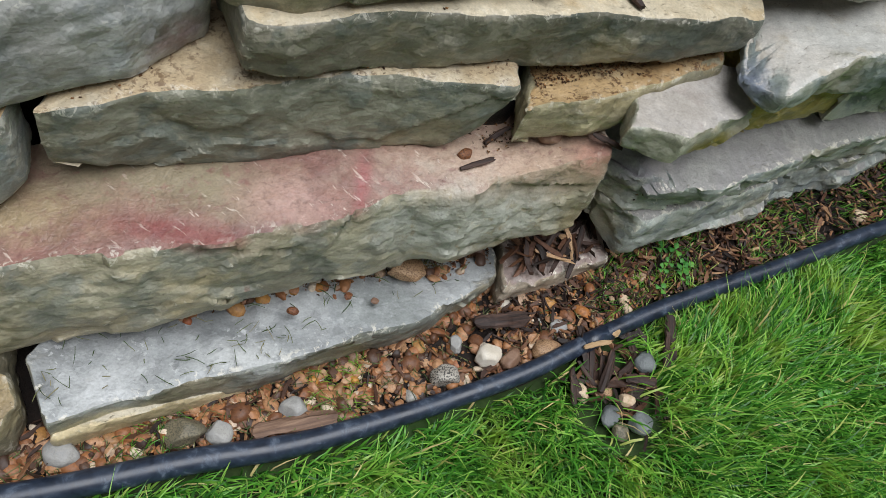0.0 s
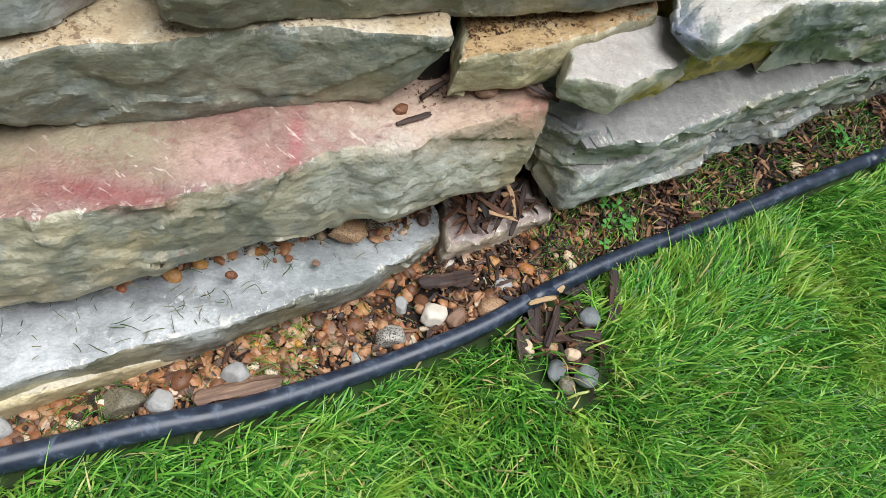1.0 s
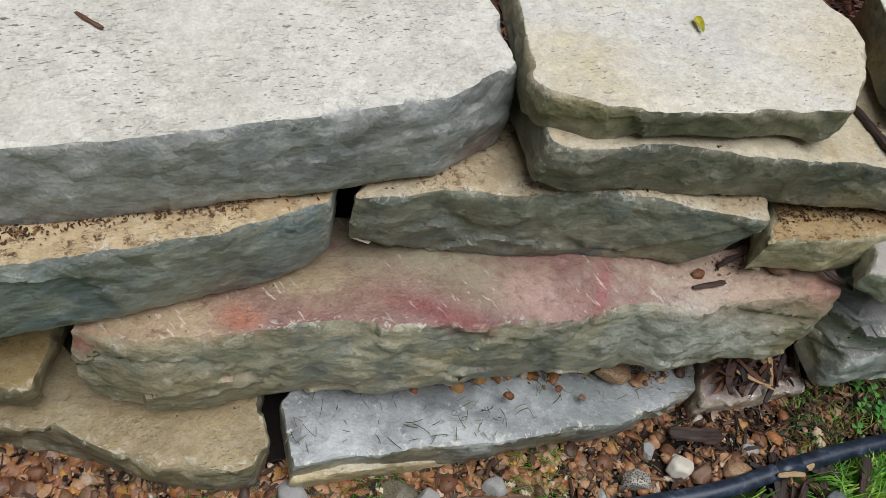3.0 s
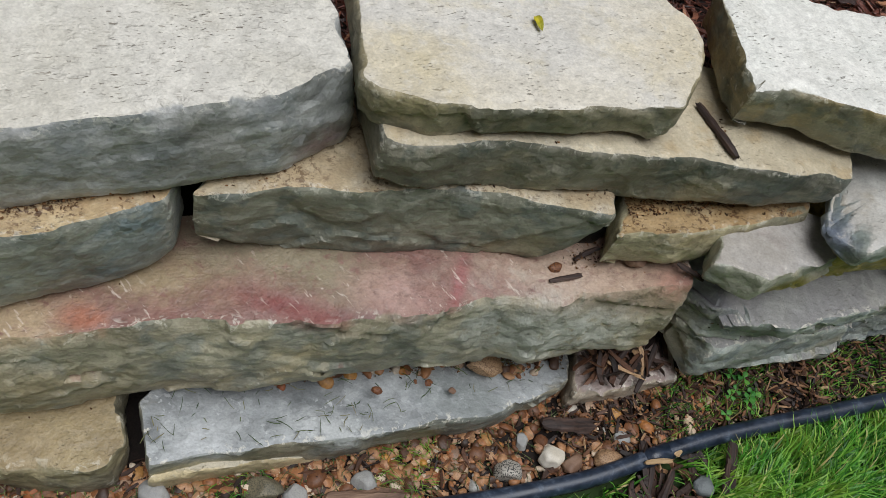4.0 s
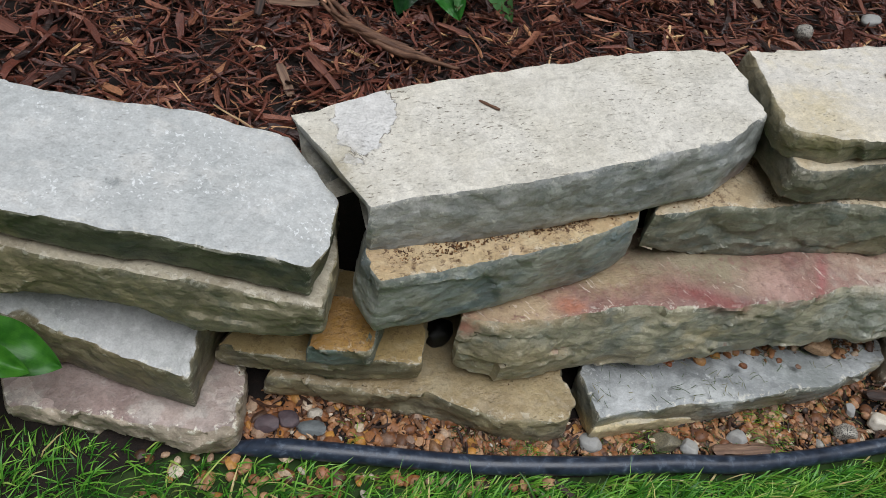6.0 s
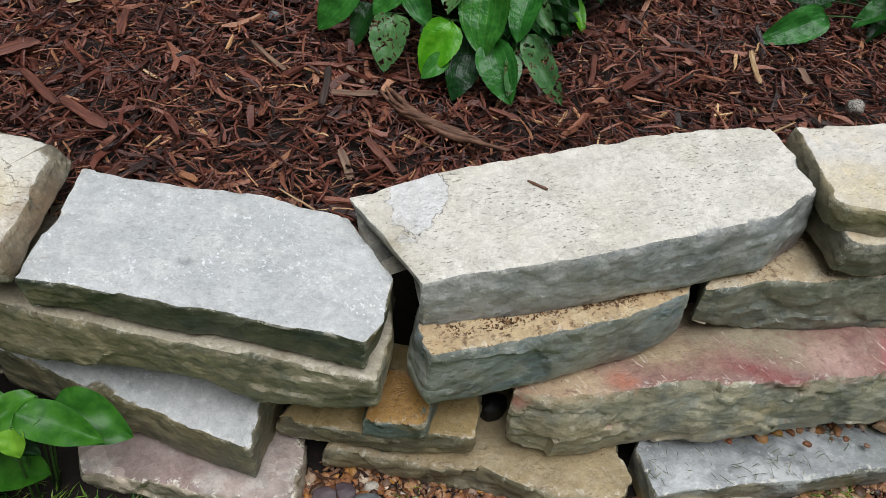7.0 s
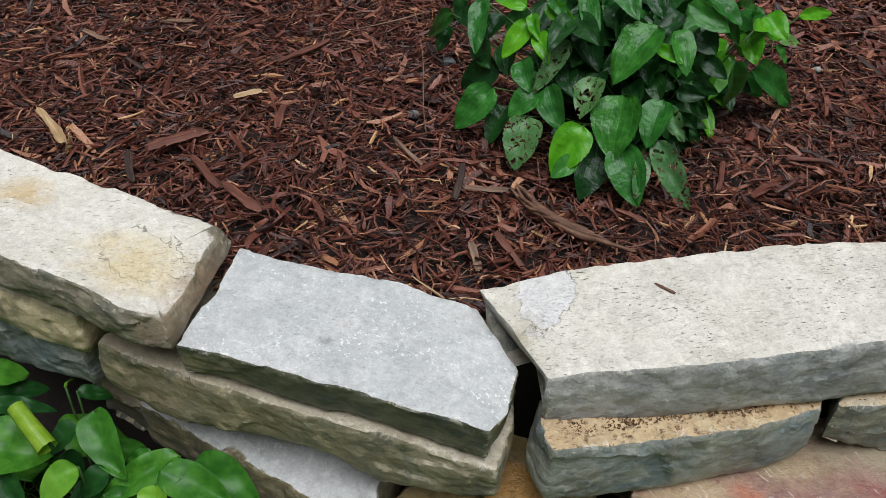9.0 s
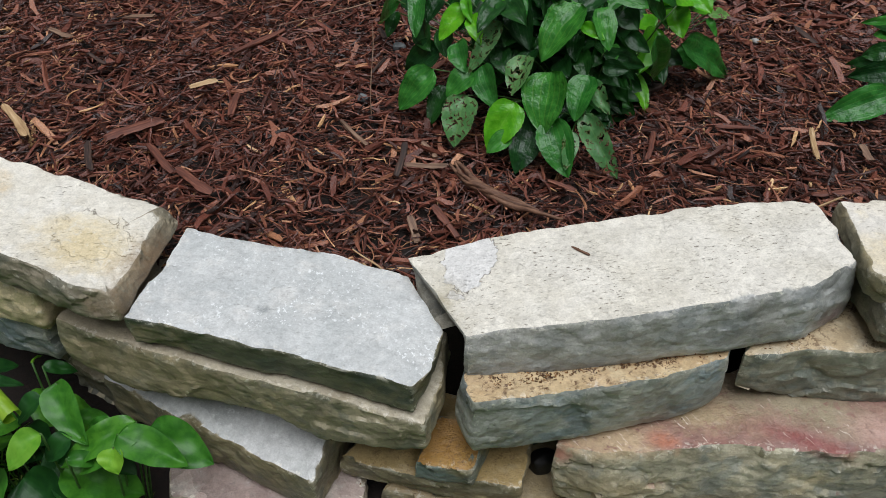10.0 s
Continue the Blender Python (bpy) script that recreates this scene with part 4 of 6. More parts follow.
stone([(-1.50, 0.555, 0.072, -0.01), (-1.46, 0.508, 0.070, -0.01), (-1.375, 0.518, 0.070, -0.01), (-1.28, 0.520, 0.070, -0.01), (-1.165, 0.535, 0.070, -0.01), (-1.105, 0.562, 0.070, -0.01)],
      [(-1.125, 0.658), (-1.17, 0.70), (-1.46, 0.66)], mat_rose, "pale rose base stone", seed=29, rough=0.006, lump=0.003)
stone([(-1.87, 0.668, 0.100, 0.0), (-1.77, 0.655, 0.095, 0.0), (-1.68, 0.662, 0.085, 0.0)], [(-1.675, 0.80), (-1.88, 0.80)], mat_dark_face, "dark grey base stone half hidden by the hosta", seed=33, rough=0.006)
# the far end of the curve
stone([(-2.35, 0.61, 0.505, 0.405), (-1.95, 0.545, 0.500, 0.395), (-1.80, 0.548, 0.490, 0.385), (-1.69, 0.570, 0.470, 0.370)], [(-1.70, 0.80), (-2.35, 0.86)], mat_buff, "", seed=30, rough=0.004)
stone([(-2.3, 0.62, 0.395, 0.27), (-1.95, 0.555, 0.388, 0.26), (-1.72, 0.575, 0.368, 0.26)], [(-1.72, 0.82), (-2.3, 0.9)], mat_blue_face, "", seed=31, rough=0.004)
stone([(-2.3, 0.74, 0.26, 0.0), (-1.95, 0.70, 0.25, 0.0), (-1.70, 0.70, 0.24, 0.0)], [(-1.70, 0.88), (-2.3, 0.95)], mat_olive, "", seed=32, rough=0.004)


def soil_strip():
    """Bare dark soil under the gravel, between the edging and the wall."""
    verts, faces = [], []
    xs = np.arange(-2.6, 1.61, 0.03)
    for x in xs:
        lo, hi = float(pipe_y(x)) - 0.012 if x > -1.2 else float(np.interp(x, [-1.6, -1.2], [0.22, 0.52])), float(np.interp(x, [-1.2, -0.6, 0.3, 1.6], [0.95, 1.1, 1.4, 2.05]))
        for k in range(7):
            y = lerp(lo, hi, k / 6)
            verts.append((x, y, float(ground_z(x)) + 0.0 + 0.006 * noise.noise(Vector((x * 20, y * 20, 5)))))
    for i in range(len(xs) - 1):
        faces += [(i * 7 + k, i * 7 + 7 + k, i * 7 + 8 + k, i * 7 + 1 + k) for k in range(6)]
    return mesh_of("soil_strip", verts, faces)


tagged(place("soil_strip", soil_strip(), mat_soil), "dark soil strip at the foot of the wall", "soil", kind="structure")


# ---- lawn edging ----
def tube(points, radius, sides=14, cap=True):
    """A swept round bar through points, given as Vectors."""
    verts, faces = [], []
    for i, p in enumerate(points):
        d = (points[min(i + 1, len(points) - 1)] - points[max(i - 1, 0)]).normalized()
        s = d.cross(Vector((0, 0, 1))).normalized()
        u = s.cross(d)
        r = radius(i / (len(points) - 1)) if callable(radius) else radius
        verts += [p + r * (math.cos(a) * s + math.sin(a) * u) for a in (2 * math.pi * k / sides for k in range(sides))]
    for i in range(len(points) - 1):
        a, b = i * sides, (i + 1) * sides
        faces += [(a + k, a + (k + 1) % sides, b + (k + 1) % sides, b + k) for k in range(sides)]
    if cap:
        faces += [tuple(range(sides))[::-1], tuple(range((len(points) - 1) * sides, len(points) * sides))]
    return verts, faces


def edging():
    """Black round-topped edging that follows the foot of the wall."""
    thing = tagged(new("lawn_edging"), "black plastic tube edging between the gravel strip and the lawn", "edging")
    thing.location = (0, 0.9, 0)
    xs = np.arange(-1.16, 2.3, 0.02)
    ys = np.array([float(pipe_y(x)) for x in xs])
    for _ in range(6):
        ys[1:-1] = 0.5 * ys[1:-1] + 0.25 * (ys[2:] + ys[:-2])
    pts = [Vector((x, y, float(ground_z(x)) + 0.019 + 0.002 * math.sin(x * 9) - 0.03 * max(0, -1.02 - x) / 0.14)) for x, y in zip(xs, ys)]
    v, f = tube(pts, lambda s: float(np.interp(s, [0.0, 0.03, 0.26, 0.36, 1.0], [0.006, 0.0170, 0.0170, 0.0142, 0.0138])), 20)
    place("tube", mesh_of("tube", [p - thing.location for p in v], f), mat_tube, thing.location, thing)
    for x0 in (0.232, 0.985):
        k = int(round((x0 - xs[0]) / 0.02))
        v, f = tube(pts[k - 1:k + 2], 0.0152, 20)
        place("coupling", mesh_of("coupling", [p - pts[k] for p in v], f), mat_tube, pts[k], thing)


edging()


# ---- loose stones ----
def ico(sub):
    bm = bmesh.new()
    bmesh.ops.create_icosphere(bm, subdivisions=sub, radius=1)
    bm.verts.ensure_lookup_table()
    v = np.array([p.co[:] for p in bm.verts])
    f = np.array([[q.index for q in p.verts] for p in bm.faces])
    bm.free()
    return v, f


ICO1, ICO2, ICO3, ICO4 = ico(1), ico(2), ico(3), ico(4)
rng = np.random.default_rng(11)


def pebble(x, y, size, mat, label, turn=0.0, z=None, seed=0, blunt=0.16, cuts=4):
    """One rounded stone resting on the ground. size: length, width, height."""
    v, f = ICO4
    out = []
    for p in v:
        q = Vector(p)
        k = 1 + blunt * noise.noise(q * 1.3 + Vector((seed * 3.3, 1, seed))) + 0.05 * noise.noise(q * 3.0 + Vector((seed, 0, 7)))
        out.append((p[0] * k * size[0] / 2, p[1] * k * size[1] / 2, p[2] * k * size[2] / 2))
    g = random.Random(seed)
    for _ in range(cuts):
        d = Vector((g.gauss(0, 1), g.gauss(0, 1), g.gauss(0, 1))).normalized()
        reach = max(Vector(p).dot(d) for p in out) * g.uniform(0.62, 0.9)
        out = [Vector(p) - d * 0.94 * max(0, Vector(p).dot(d) - reach) for p in out]
    me = mesh_of("pebble", out, [tuple(int(i) for i in t) for t in f])
    gz = float(ground_z(x)) if z is None else z
    ob = place("pebble", me, mat, (x, y, gz + size[2] * (0.34 if z is None and x > 0.2 else 0.42 if z is None else 0.33)))
    ob.rotation_euler = (0.1 * math.sin(seed * 5), 0.1 * math.cos(seed * 3), radians(turn))
    return tagged(ob, label, "pebble", "loose pebbles by the wall")


p_white = pebble_material("white_quartz", (204, 194, 176), (218, 210, 196))
p_brown = pebble_material("brown_flint", (132, 104, 84), (116, 88, 70))
p_granite = pebble_material("speckled_granite", (178, 172, 160), (160, 154, 144), speck=(58, 56, 54))
p_tan = pebble_material("tan_pebble", (176, 144, 110), (158, 124, 92), speck=(120, 92, 66))
p_grey = pebble_material("grey_pebble", (166, 164, 158), (144, 144, 142), speck=(146, 144, 140))
p_blue = pebble_material("blue_grey_pebble", (112, 117, 117), (92, 96, 97))
p_cream = pebble_material("cream_pebble", (206, 184, 156), (190, 160, 130))
p_plum = pebble_material("plum_pebble", (94, 78, 80), (78, 66, 70))
p_olive = pebble_material("olive_pebble", (132, 122, 98), (106, 100, 82), speck=(84, 80, 66))
# almost black: the shade of the wall gaps is put into the stone's colour
p_gap_black = pebble_material("shade_black_wet_stone", (20, 18, 17), (12, 11, 11), rough=0.5)
p_rust = pebble_material("rust_pebble", (132, 84, 48), (108, 64, 38), speck=(84, 52, 34))

pebble(0.070, 0.953, (0.044, 0.038, 0.034), p_white, "white heart-shaped pebble against the edging", 30, seed=1, blunt=0.10)
pebble(0.105, 0.950, (0.048, 0.030, 0.030), p_brown, "flat brown pebble leaning on the edging", 60, seed=2, cuts=6)
pebble(0.003, 0.912, (0.048, 0.036, 0.032), p_granite, "black-and-white speckled granite pebble", 10, seed=3)
pebble(0.164, 0.972, (0.050, 0.036, 0.028), p_tan, "flat tan speckled pebble beside the edging", 20, seed=4)
pebble(0.020, 0.969, (0.024, 0.030, 0.022), p_grey, "small pale grey pebble in the gravel", 10, seed=5)
pebble(0.188, 1.015, (0.034, 0.028, 0.020), p_grey, "round grey pebble in the bark", 0, seed=6)
pebble(-0.215, 0.836, (0.042, 0.036, 0.030), p_grey, "pale grey pebble in the gravel strip", 20, seed=7)
pebble(-0.311, 0.790, (0.034, 0.040, 0.028), p_grey, "bluish grey pebble in the gravel strip", 70, seed=8)
pebble(-0.356, 0.782, (0.062, 0.044, 0.036), p_olive, "large olive-brown pebble in the gravel strip", 10, seed=9)
pebble(-0.498, 0.742, (0.046, 0.038, 0.032), p_grey, "whitish pebble below the slate slab", 10, seed=10)
pebble(0.217, 0.906, (0.026, 0.036, 0.020), p_cream, "cream pebble on the lawn's edge", 10, seed=11)
pebble(0.250, 0.914, (0.042, 0.038, 0.018), p_tan, "flat greyish pebble on the lawn's edge", 40, seed=12)
pebble(0.291, 0.900, (0.030, 0.022, 0.018), p_cream, "small pale pebble in the grass", 0, seed=13)
pebble(0.309, 0.864, (0.042, 0.036, 0.024), p_blue, "blue-grey pebble sunk in the grass", 20, seed=14)
pebble(0.330, 0.968, (0.044, 0.036, 0.024), p_blue, "slate-blue pebble in the grass", 30, seed=15)
pebble(0.262, 0.872, (0.040, 0.030, 0.018), p_blue, "dark grey pebble in the grass", 60, seed=16)
pebble(0.276, 0.848, (0.030, 0.030, 0.020), p_olive, "olive pebble in the grass", 0, seed=17)
pebble(0.306, 1.070, (0.020, 0.046, 0.020), p_cream, "long cream pebble among bark", 20, seed=18)
pebble(0.270, 1.025, (0.018, 0.016, 0.014), p_cream, "tiny cream pebble among the bark", 20, seed=19)
pebble(0.282, 1.035, (0.016, 0.018, 0.014), p_cream, "tiny cream pebble among the bark", 50, seed=20)
pebble(1.150, 1.490, (0.040, 0.034, 0.030), p_white, "creamy white pebble by the edging", 0, seed=21)
pebble(0.800, 1.315, (0.044, 0.030, 0.024), p_cream, "buff pebble among bark by the edging", 10, seed=22)
pebble(1.06, 1.57, (0.06, 0.04, 0.03), p_grey, "flat grey pebble at the wall's foot", 20, seed=23)
pebble(-1.066, 0.610, (0.046, 0.034, 0.018), p_plum, "flat plum-grey pebble by the edging", 20, z=0.014, seed=24)
pebble(-1.035, 0.628, (0.034, 0.040, 0.016), p_plum, "plum-grey pebble by the edging", 80, z=0.014, seed=25)
pebble(-0.990, 0.624, (0.054, 0.032, 0.014), p_blue, "flat slate-blue pebble by the edging", 10, z=0.014, seed=26)
pebble(-1.018, 0.568, (0.032, 0.026, 0.024), p_cream, "cream pebble on the thin grass", 0, seed=27)
pebble(-0.082, 1.044, (0.064, 0.042, 0.022), p_tan, "smooth tan pebble wedged under the long slab", 5, z=0.082, seed=28)
# this stone is only added to blacken its gap; the next two are wet rocks
pebble(-0.022, 1.185, (0.070, 0.050, 0.080), p_gap_black, "black stone added as the dark shade of the gap between two slabs", 20, z=0.30, seed=43)
pebble(-0.825, 0.835, (0.070, 0.050, 0.045), p_gap_black, "damp stone in the gap below the blue-grey slab, coloured black for its shade", 40, z=0.075, seed=41)
pebble(-0.865, 0.885, (0.090, 0.060, 0.070), p_gap_black, "damp stone in the gap below the blue-grey slab, coloured black for its shade", 70, z=0.085, seed=42)
pebble(-0.240, 0.946, (0.019, 0.013, 0.010), p_rust, "orange chip on the slate slab", 10, z=0.090, seed=29, cuts=8)
pebble(-0.165, 0.985, (0.014, 0.012, 0.008), p_rust, "rusty chip on the slate slab", 50, z=0.086, seed=30, cuts=8)
pebble(-0.125, 0.985, (0.013, 0.011, 0.006), p_brown, "pinkish chip on the slate slab", 20, z=0.084, seed=31, cuts=8)
pebble(0.060, 1.150, (0.036, 0.026, 0.024), p_brown, "smooth brown pebble on the long slab", 10, z=0.318, seed=32)
pebble(-0.055, 1.108, (0.026, 0.018, 0.010), p_rust, "orange chip on the long slab", 20, z=0.300, seed=33, cuts=8)
pebble(-1.485, 1.405, (0.030, 0.026, 0.020), p_blue, "grey pebble lying on the bark mulch", 0, z=0.43, seed=34)
pebble(-1.512, 1.668, (0.040, 0.034, 0.024), p_blue, "grey pebble under the perennial", 0, z=0.43, seed=35)
pebble(-0.280, 1.500, (0.036, 0.036, 0.034), p_granite, "speckled pebble on the mulch behind the cap", 0, z=0.455, seed=36)
pebble(-0.645, 2.045, (0.022, 0.018, 0.014), p_grey, "small grey pebble on the mulch", 0, z=0.44, seed=37)
pebble(-0.125, 1.620, (0.046, 0.034, 0.020), p_grey, "flat pale grey pebble on the mulch", 30, z=0.455, seed=39)
pebble(-2.66, 1.52, (0.10, 0.07, 0.05), p_white, "pale rock at the back of the bed", 0, z=0.45, seed=38)


def heap(name, base, spots, sizes, mat, seed, flat=0.7):
    """Many loose bits as one mesh. spots: x, y, z; sizes: mean radius of each."""
    g = np.random.default_rng(seed)
    v, f = base
    n, k = len(spots), len(v)
    sc = sizes[:, None] * np.stack([g.uniform(0.8, 1.35, n), g.uniform(0.7, 1.1, n), g.uniform(0.45, 0.8, n) * flat / 0.7], 1)
    a, b = g.uniform(0, 6.28, n), g.normal(0, 0.35, n)
    p = np.repeat(v[None], n, 0)
    for _ in range(7):
        d = g.normal(0, 1, (n, 3))
        d /= np.linalg.norm(d, axis=1)[:, None]
        over = np.maximum(0, (p * d[:, None, :]).sum(-1) - g.uniform(0.55, 0.88, (n, 1)))
        p = p - 0.85 * over[..., None] * d[:, None, :]
    p = 1.15 * p * sc[:, None, :]
    cb, sb = np.cos(b)[:, None], np.sin(b)[:, None]
    p = np.stack([p[..., 0], p[..., 1] * cb - p[..., 2] * sb, p[..., 1] * sb + p[..., 2] * cb], -1)
    ca, sa = np.cos(a)[:, None], np.sin(a)[:, None]
    p = np.stack([p[..., 0] * ca - p[..., 1] * sa, p[..., 0] * sa + p[..., 1] * ca, p[..., 2]], -1)
    p += np.asarray(spots)[:, None, :]
    tris = (f[None] + (np.arange(n) * k)[:, None, None]).reshape(-1, 3)
    return place(name, mesh_np(name, p.reshape(-1, 3), np.zeros((0, 4), int), tris, True), mat)


def foot_y(x):
    """The foot of the bottom course."""
    return float(np.interp(x, [-1.12, -0.95, -0.67, -0.55, -0.44, -0.27, -0.06, 0.07, 0.10, 0.27, 0.36, 0.55, 0.83, 1.3], [0.62, 0.70, 0.71, 0.74, 0.79, 0.862, 0.965, 1.08, 1.07, 1.13, 1.18, 1.27, 1.43, 1.64]))


spots, sizes = [], []
while len(spots) < 2200:
    x = rng.uniform(-1.14, 0.36)
    lo, hi = float(pipe_y(x)) + 0.021, foot_y(x) + 0.03
    if hi < lo or rng.random() > (1.0 if x < 0.18 else 0.45):
        continue
    y = rng.uniform(lo, hi)
    r = float(np.clip(rng.lognormal(-5.03, 0.38), 0.0032, 0.0135))
    spots.append((x, y, float(ground_z(x)) + 0.002 + rng.uniform(0, 0.008)))
    sizes.append(r)
# a few strays on the lawn side
for _ in range(140):
    x = rng.uniform(-1.25, -0.55)
    spots.append((x, float(pipe_y(x)) - 0.02 - abs(rng.normal(0, 0.06)), 0.0))
    sizes.append(rng.uniform(0.005, 0.012))
for _ in range(2600):
    x = rng.uniform(-1.14, 0.6)
    lo, hi = float(pipe_y(x)) + 0.018, foot_y(x) + 0.02
    if hi > lo:
        spots.append((x, rng.uniform(lo, hi), float(ground_z(x)) + rng.uniform(0.002, 0.006)))
        sizes.append(rng.uniform(0.0018, 0.0042))
gravel = heap("gravel", ICO2, np.array(spots), np.array(sizes), mat_gravel, 5)
gravel.data.set_sharp_from_angle(angle=radians(32))
tagged(gravel, "orange-brown pea gravel between the wall and the edging", "gravel", kind="stuff")


# ---- bark ----
def chips_mesh(spots, lengths, widths, thick, seed, tilt=0.16, yaw=None):
    """Split bark: each bit a bent, tapered splinter of three sections."""
    g = np.random.default_rng(seed)
    n = len(spots)
    s = np.array([-0.5, -0.15, 0.2, 0.5])
    wide = np.array([0.72, 1.0, 0.92, 0.58])
    bend = g.normal(0, 0.075, (n, 1)) * (s[None] ** 2 * 4 - 0.5)
    corner = np.array([(-0.5, -0.5), (0.5, -0.5), (0.5, 0.5), (-0.5, 0.5)])
    x = (s[None, :, None] + g.normal(0, 0.05, (n, 4, 4)) * np.array([1.8, 1, 1, 1.8])[None, :, None]) * lengths[:, None, None]
    wj = wide[None, :, None] * (1 + g.normal(0, 0.22, (n, 4, 4)))
    y = corner[None, None, :, 0] * wj * widths[:, None, None] + (bend * lengths[:, None])[:, :, None]
    z = corner[None, None, :, 1] * (1 + g.normal(0, 0.25, (n, 4, 4))) * thick[:, None, None] + (g.normal(0, 0.03, (n, 1)) * (s[None] ** 2 * 4) * lengths[:, None])[:, :, None]
    p = np.stack([x, y, z], -1).reshape(n, 16, 3)
    for axis, ang in ((0, g.normal(0, 0.5, n)), (1, g.normal(0, tilt, n)), (2, g.uniform(0, 6.28, n) if yaw is None else yaw)):
        c, si = np.cos(ang)[:, None], np.sin(ang)[:, None]
        i, j = [(1, 2), (2, 0), (0, 1)][axis]
        a, b = p[..., i] * c - p[..., j] * si, p[..., i] * si + p[..., j] * c
        p[..., i], p[..., j] = a, b
    p += np.asarray(spots)[:, None, :]
    quads = []
    for k in range(3):
        for q in range(4):
            quads.append((k * 4 + q, k * 4 + (q + 1) % 4, k * 4 + 4 + (q + 1) % 4, k * 4 + 4 + q))
    quads += [(3, 2, 1, 0), (12, 13, 14, 15)]
    quads = (np.array(quads)[None] + (np.arange(n) * 16)[:, None, None]).reshape(-1, 4)
    return p.reshape(-1, 3), quads


def bark_heap(name, spots, lengths, widths, thick, mat, seed, tilt=0.16):
    v, q = chips_mesh(np.array(spots), np.array(lengths), np.array(widths), np.array(thick), seed, tilt)
    return place(name, mesh_np(name, v, q, np.zeros((0, 3), int), False), mat)


spots, ln, wd, th = [], [], [], []
while len(spots) < 50000:
    x, y = rng.uniform(-3.0, 0.9), rng.uniform(0.75, 2.9)
    if y < fill_y(x) + 0.05 or (y > 2.1 and x < -2.6) or (rng.random() < 0.5 and y > 2.2):
        continue
    big = rng.random()
    if big < 0.54:
        a, b, c = rng.uniform(0.016, 0.065), rng.uniform(0.0008, 0.0028), rng.uniform(0.001, 0.002)
    elif big < 0.93:
        a, b, c = rng.uniform(0.020, 0.064), rng.uniform(0.0024, 0.0060), rng.uniform(0.0015, 0.004)
    else:
        a, b, c = rng.uniform(0.035, 0.090), rng.uniform(0.007, 0.015), rng.uniform(0.003, 0.007)
    spots.append((x, y, bed_z(x, y) + rng.uniform(-0.020, 0.020)))
    ln.append(a), wd.append(b), th.append(c)
far_spots = 0
while far_spots < 10000:
    x, y = rng.uniform(-3.15, 2.35), rng.uniform(0.9, 4.2)
    if y < fill_y(x) + 0.06 or y > fill_y(x) + 2.6 or (-2.9 < x < 0.85 and y < 2.2):
        continue
    far_spots += 1
    spots.append((x, y, bed_z(x, y) + rng.uniform(-0.006, 0.012)))
    ln.append(rng.uniform(0.05, 0.11)), wd.append(rng.uniform(0.008, 0.022)), th.append(rng.uniform(0.002, 0.005))
tagged(bark_heap("bark_mulch", spots, ln, wd, th, mat_mulch, 21, 0.22), "damp shredded red-brown bark mulch over the bed", "mulch", kind="stuff")

spots, ln, wd, th = [], [], [], []
while len(spots) < 2600:
    x = rng.uniform(0.08, 1.3) if rng.random() < 0.85 else rng.uniform(-1.1, 0.1)
    lo, hi = float(pipe_y(x)) + 0.022, foot_y(x) + 0.04
    if hi < lo:
        continue
    spots.append((x, rng.uniform(lo, hi), float(ground_z(x)) + 0.008 + rng.uniform(0, 0.010)))
    ln.append(rng.uniform(0.006, 0.034)), wd.append(rng.uniform(0.0012, 0.0065)), th.append(rng.uniform(0.001, 0.003))
for _ in range(60):
    spots.append((0.29 + rng.normal(0, 0.04), 0.94 + rng.normal(0, 0.04), 0.036 + rng.uniform(0, 0.01)))
    ln.append(rng.uniform(0.02, 0.06)), wd.append(rng.uniform(0.004, 0.012)), th.append(rng.uniform(0.002, 0.004))
for _ in range(50):
    x = rng.uniform(0.08, 0.25)
    spots.append((x, 1.07 + (x - 0.08) * 0.5 + rng.uniform(-0.01, 0.06), 0.085 + rng.uniform(0, 0.02)))
    ln.append(rng.uniform(0.03, 0.07)), wd.append(rng.uniform(0.004, 0.010)), th.append(rng.uniform(0.002, 0.004))
tagged(bark_heap("bark_litter", spots, ln, wd, th, mat_litter, 22, 0.22), "bark crumbs spilled along the foot of the wall", "mulch", kind="stuff")


def bark_piece(a, b, width, thick, mat, label, lift=0.0, name="bark_chip", seed=1, wave=0.06):
    """One splintered length of bark from a to b."""
    a, b = Vector(a), Vector(b)
    far = (b - a).length
    n, sides = 12, 10
    g = random.Random(seed)
    verts, faces = [], []
    for i in range(n + 1):
        s = i / n
        taper = min(1, 0.74 + 2.0 * min(s, 1 - s)) * (0.88 + 0.24 * g.random())
        off = wave * far * math.sin(s * 3.1 + seed) * 0.5
        for k in range(sides):
            t = 2 * math.pi * k / sides
            r = 0.82 + 0.36 * noise.noise(Vector((math.cos(t) * 2 + seed, math.sin(t) * 2, s * 2)))
            x = (s - 0.5) * far + (0.04 * far * g.uniform(-1, 1) if i in (0, n) else 0)
            verts.append((x, off + math.cos(t) * r * taper * width / 2, math.sin(t) * r * taper * thick / 2))
    for i in range(n):
        u, w = i * sides, (i + 1) * sides
        faces += [(u + k, w + k, w + (k + 1) % sides, u + (k + 1) % sides) for k in range(sides)]
    faces += [tuple(range(sides)), tuple(range(n * sides, (n + 1) * sides))[::-1]]
    ob = place(name, mesh_of(name, verts, faces, False), mat)
    ob.rotation_mode = "QUATERNION"
    ob.location = (a + b) / 2 + Vector((0, 0, thick * 0.3 + lift))
    ob.rotation_quaternion = (b - a).to_track_quat("X", "Z")
    return tagged(ob, label, "bark" if name == "bark_chip" else "twig", "large bark pieces" if name == "bark_chip" else "")


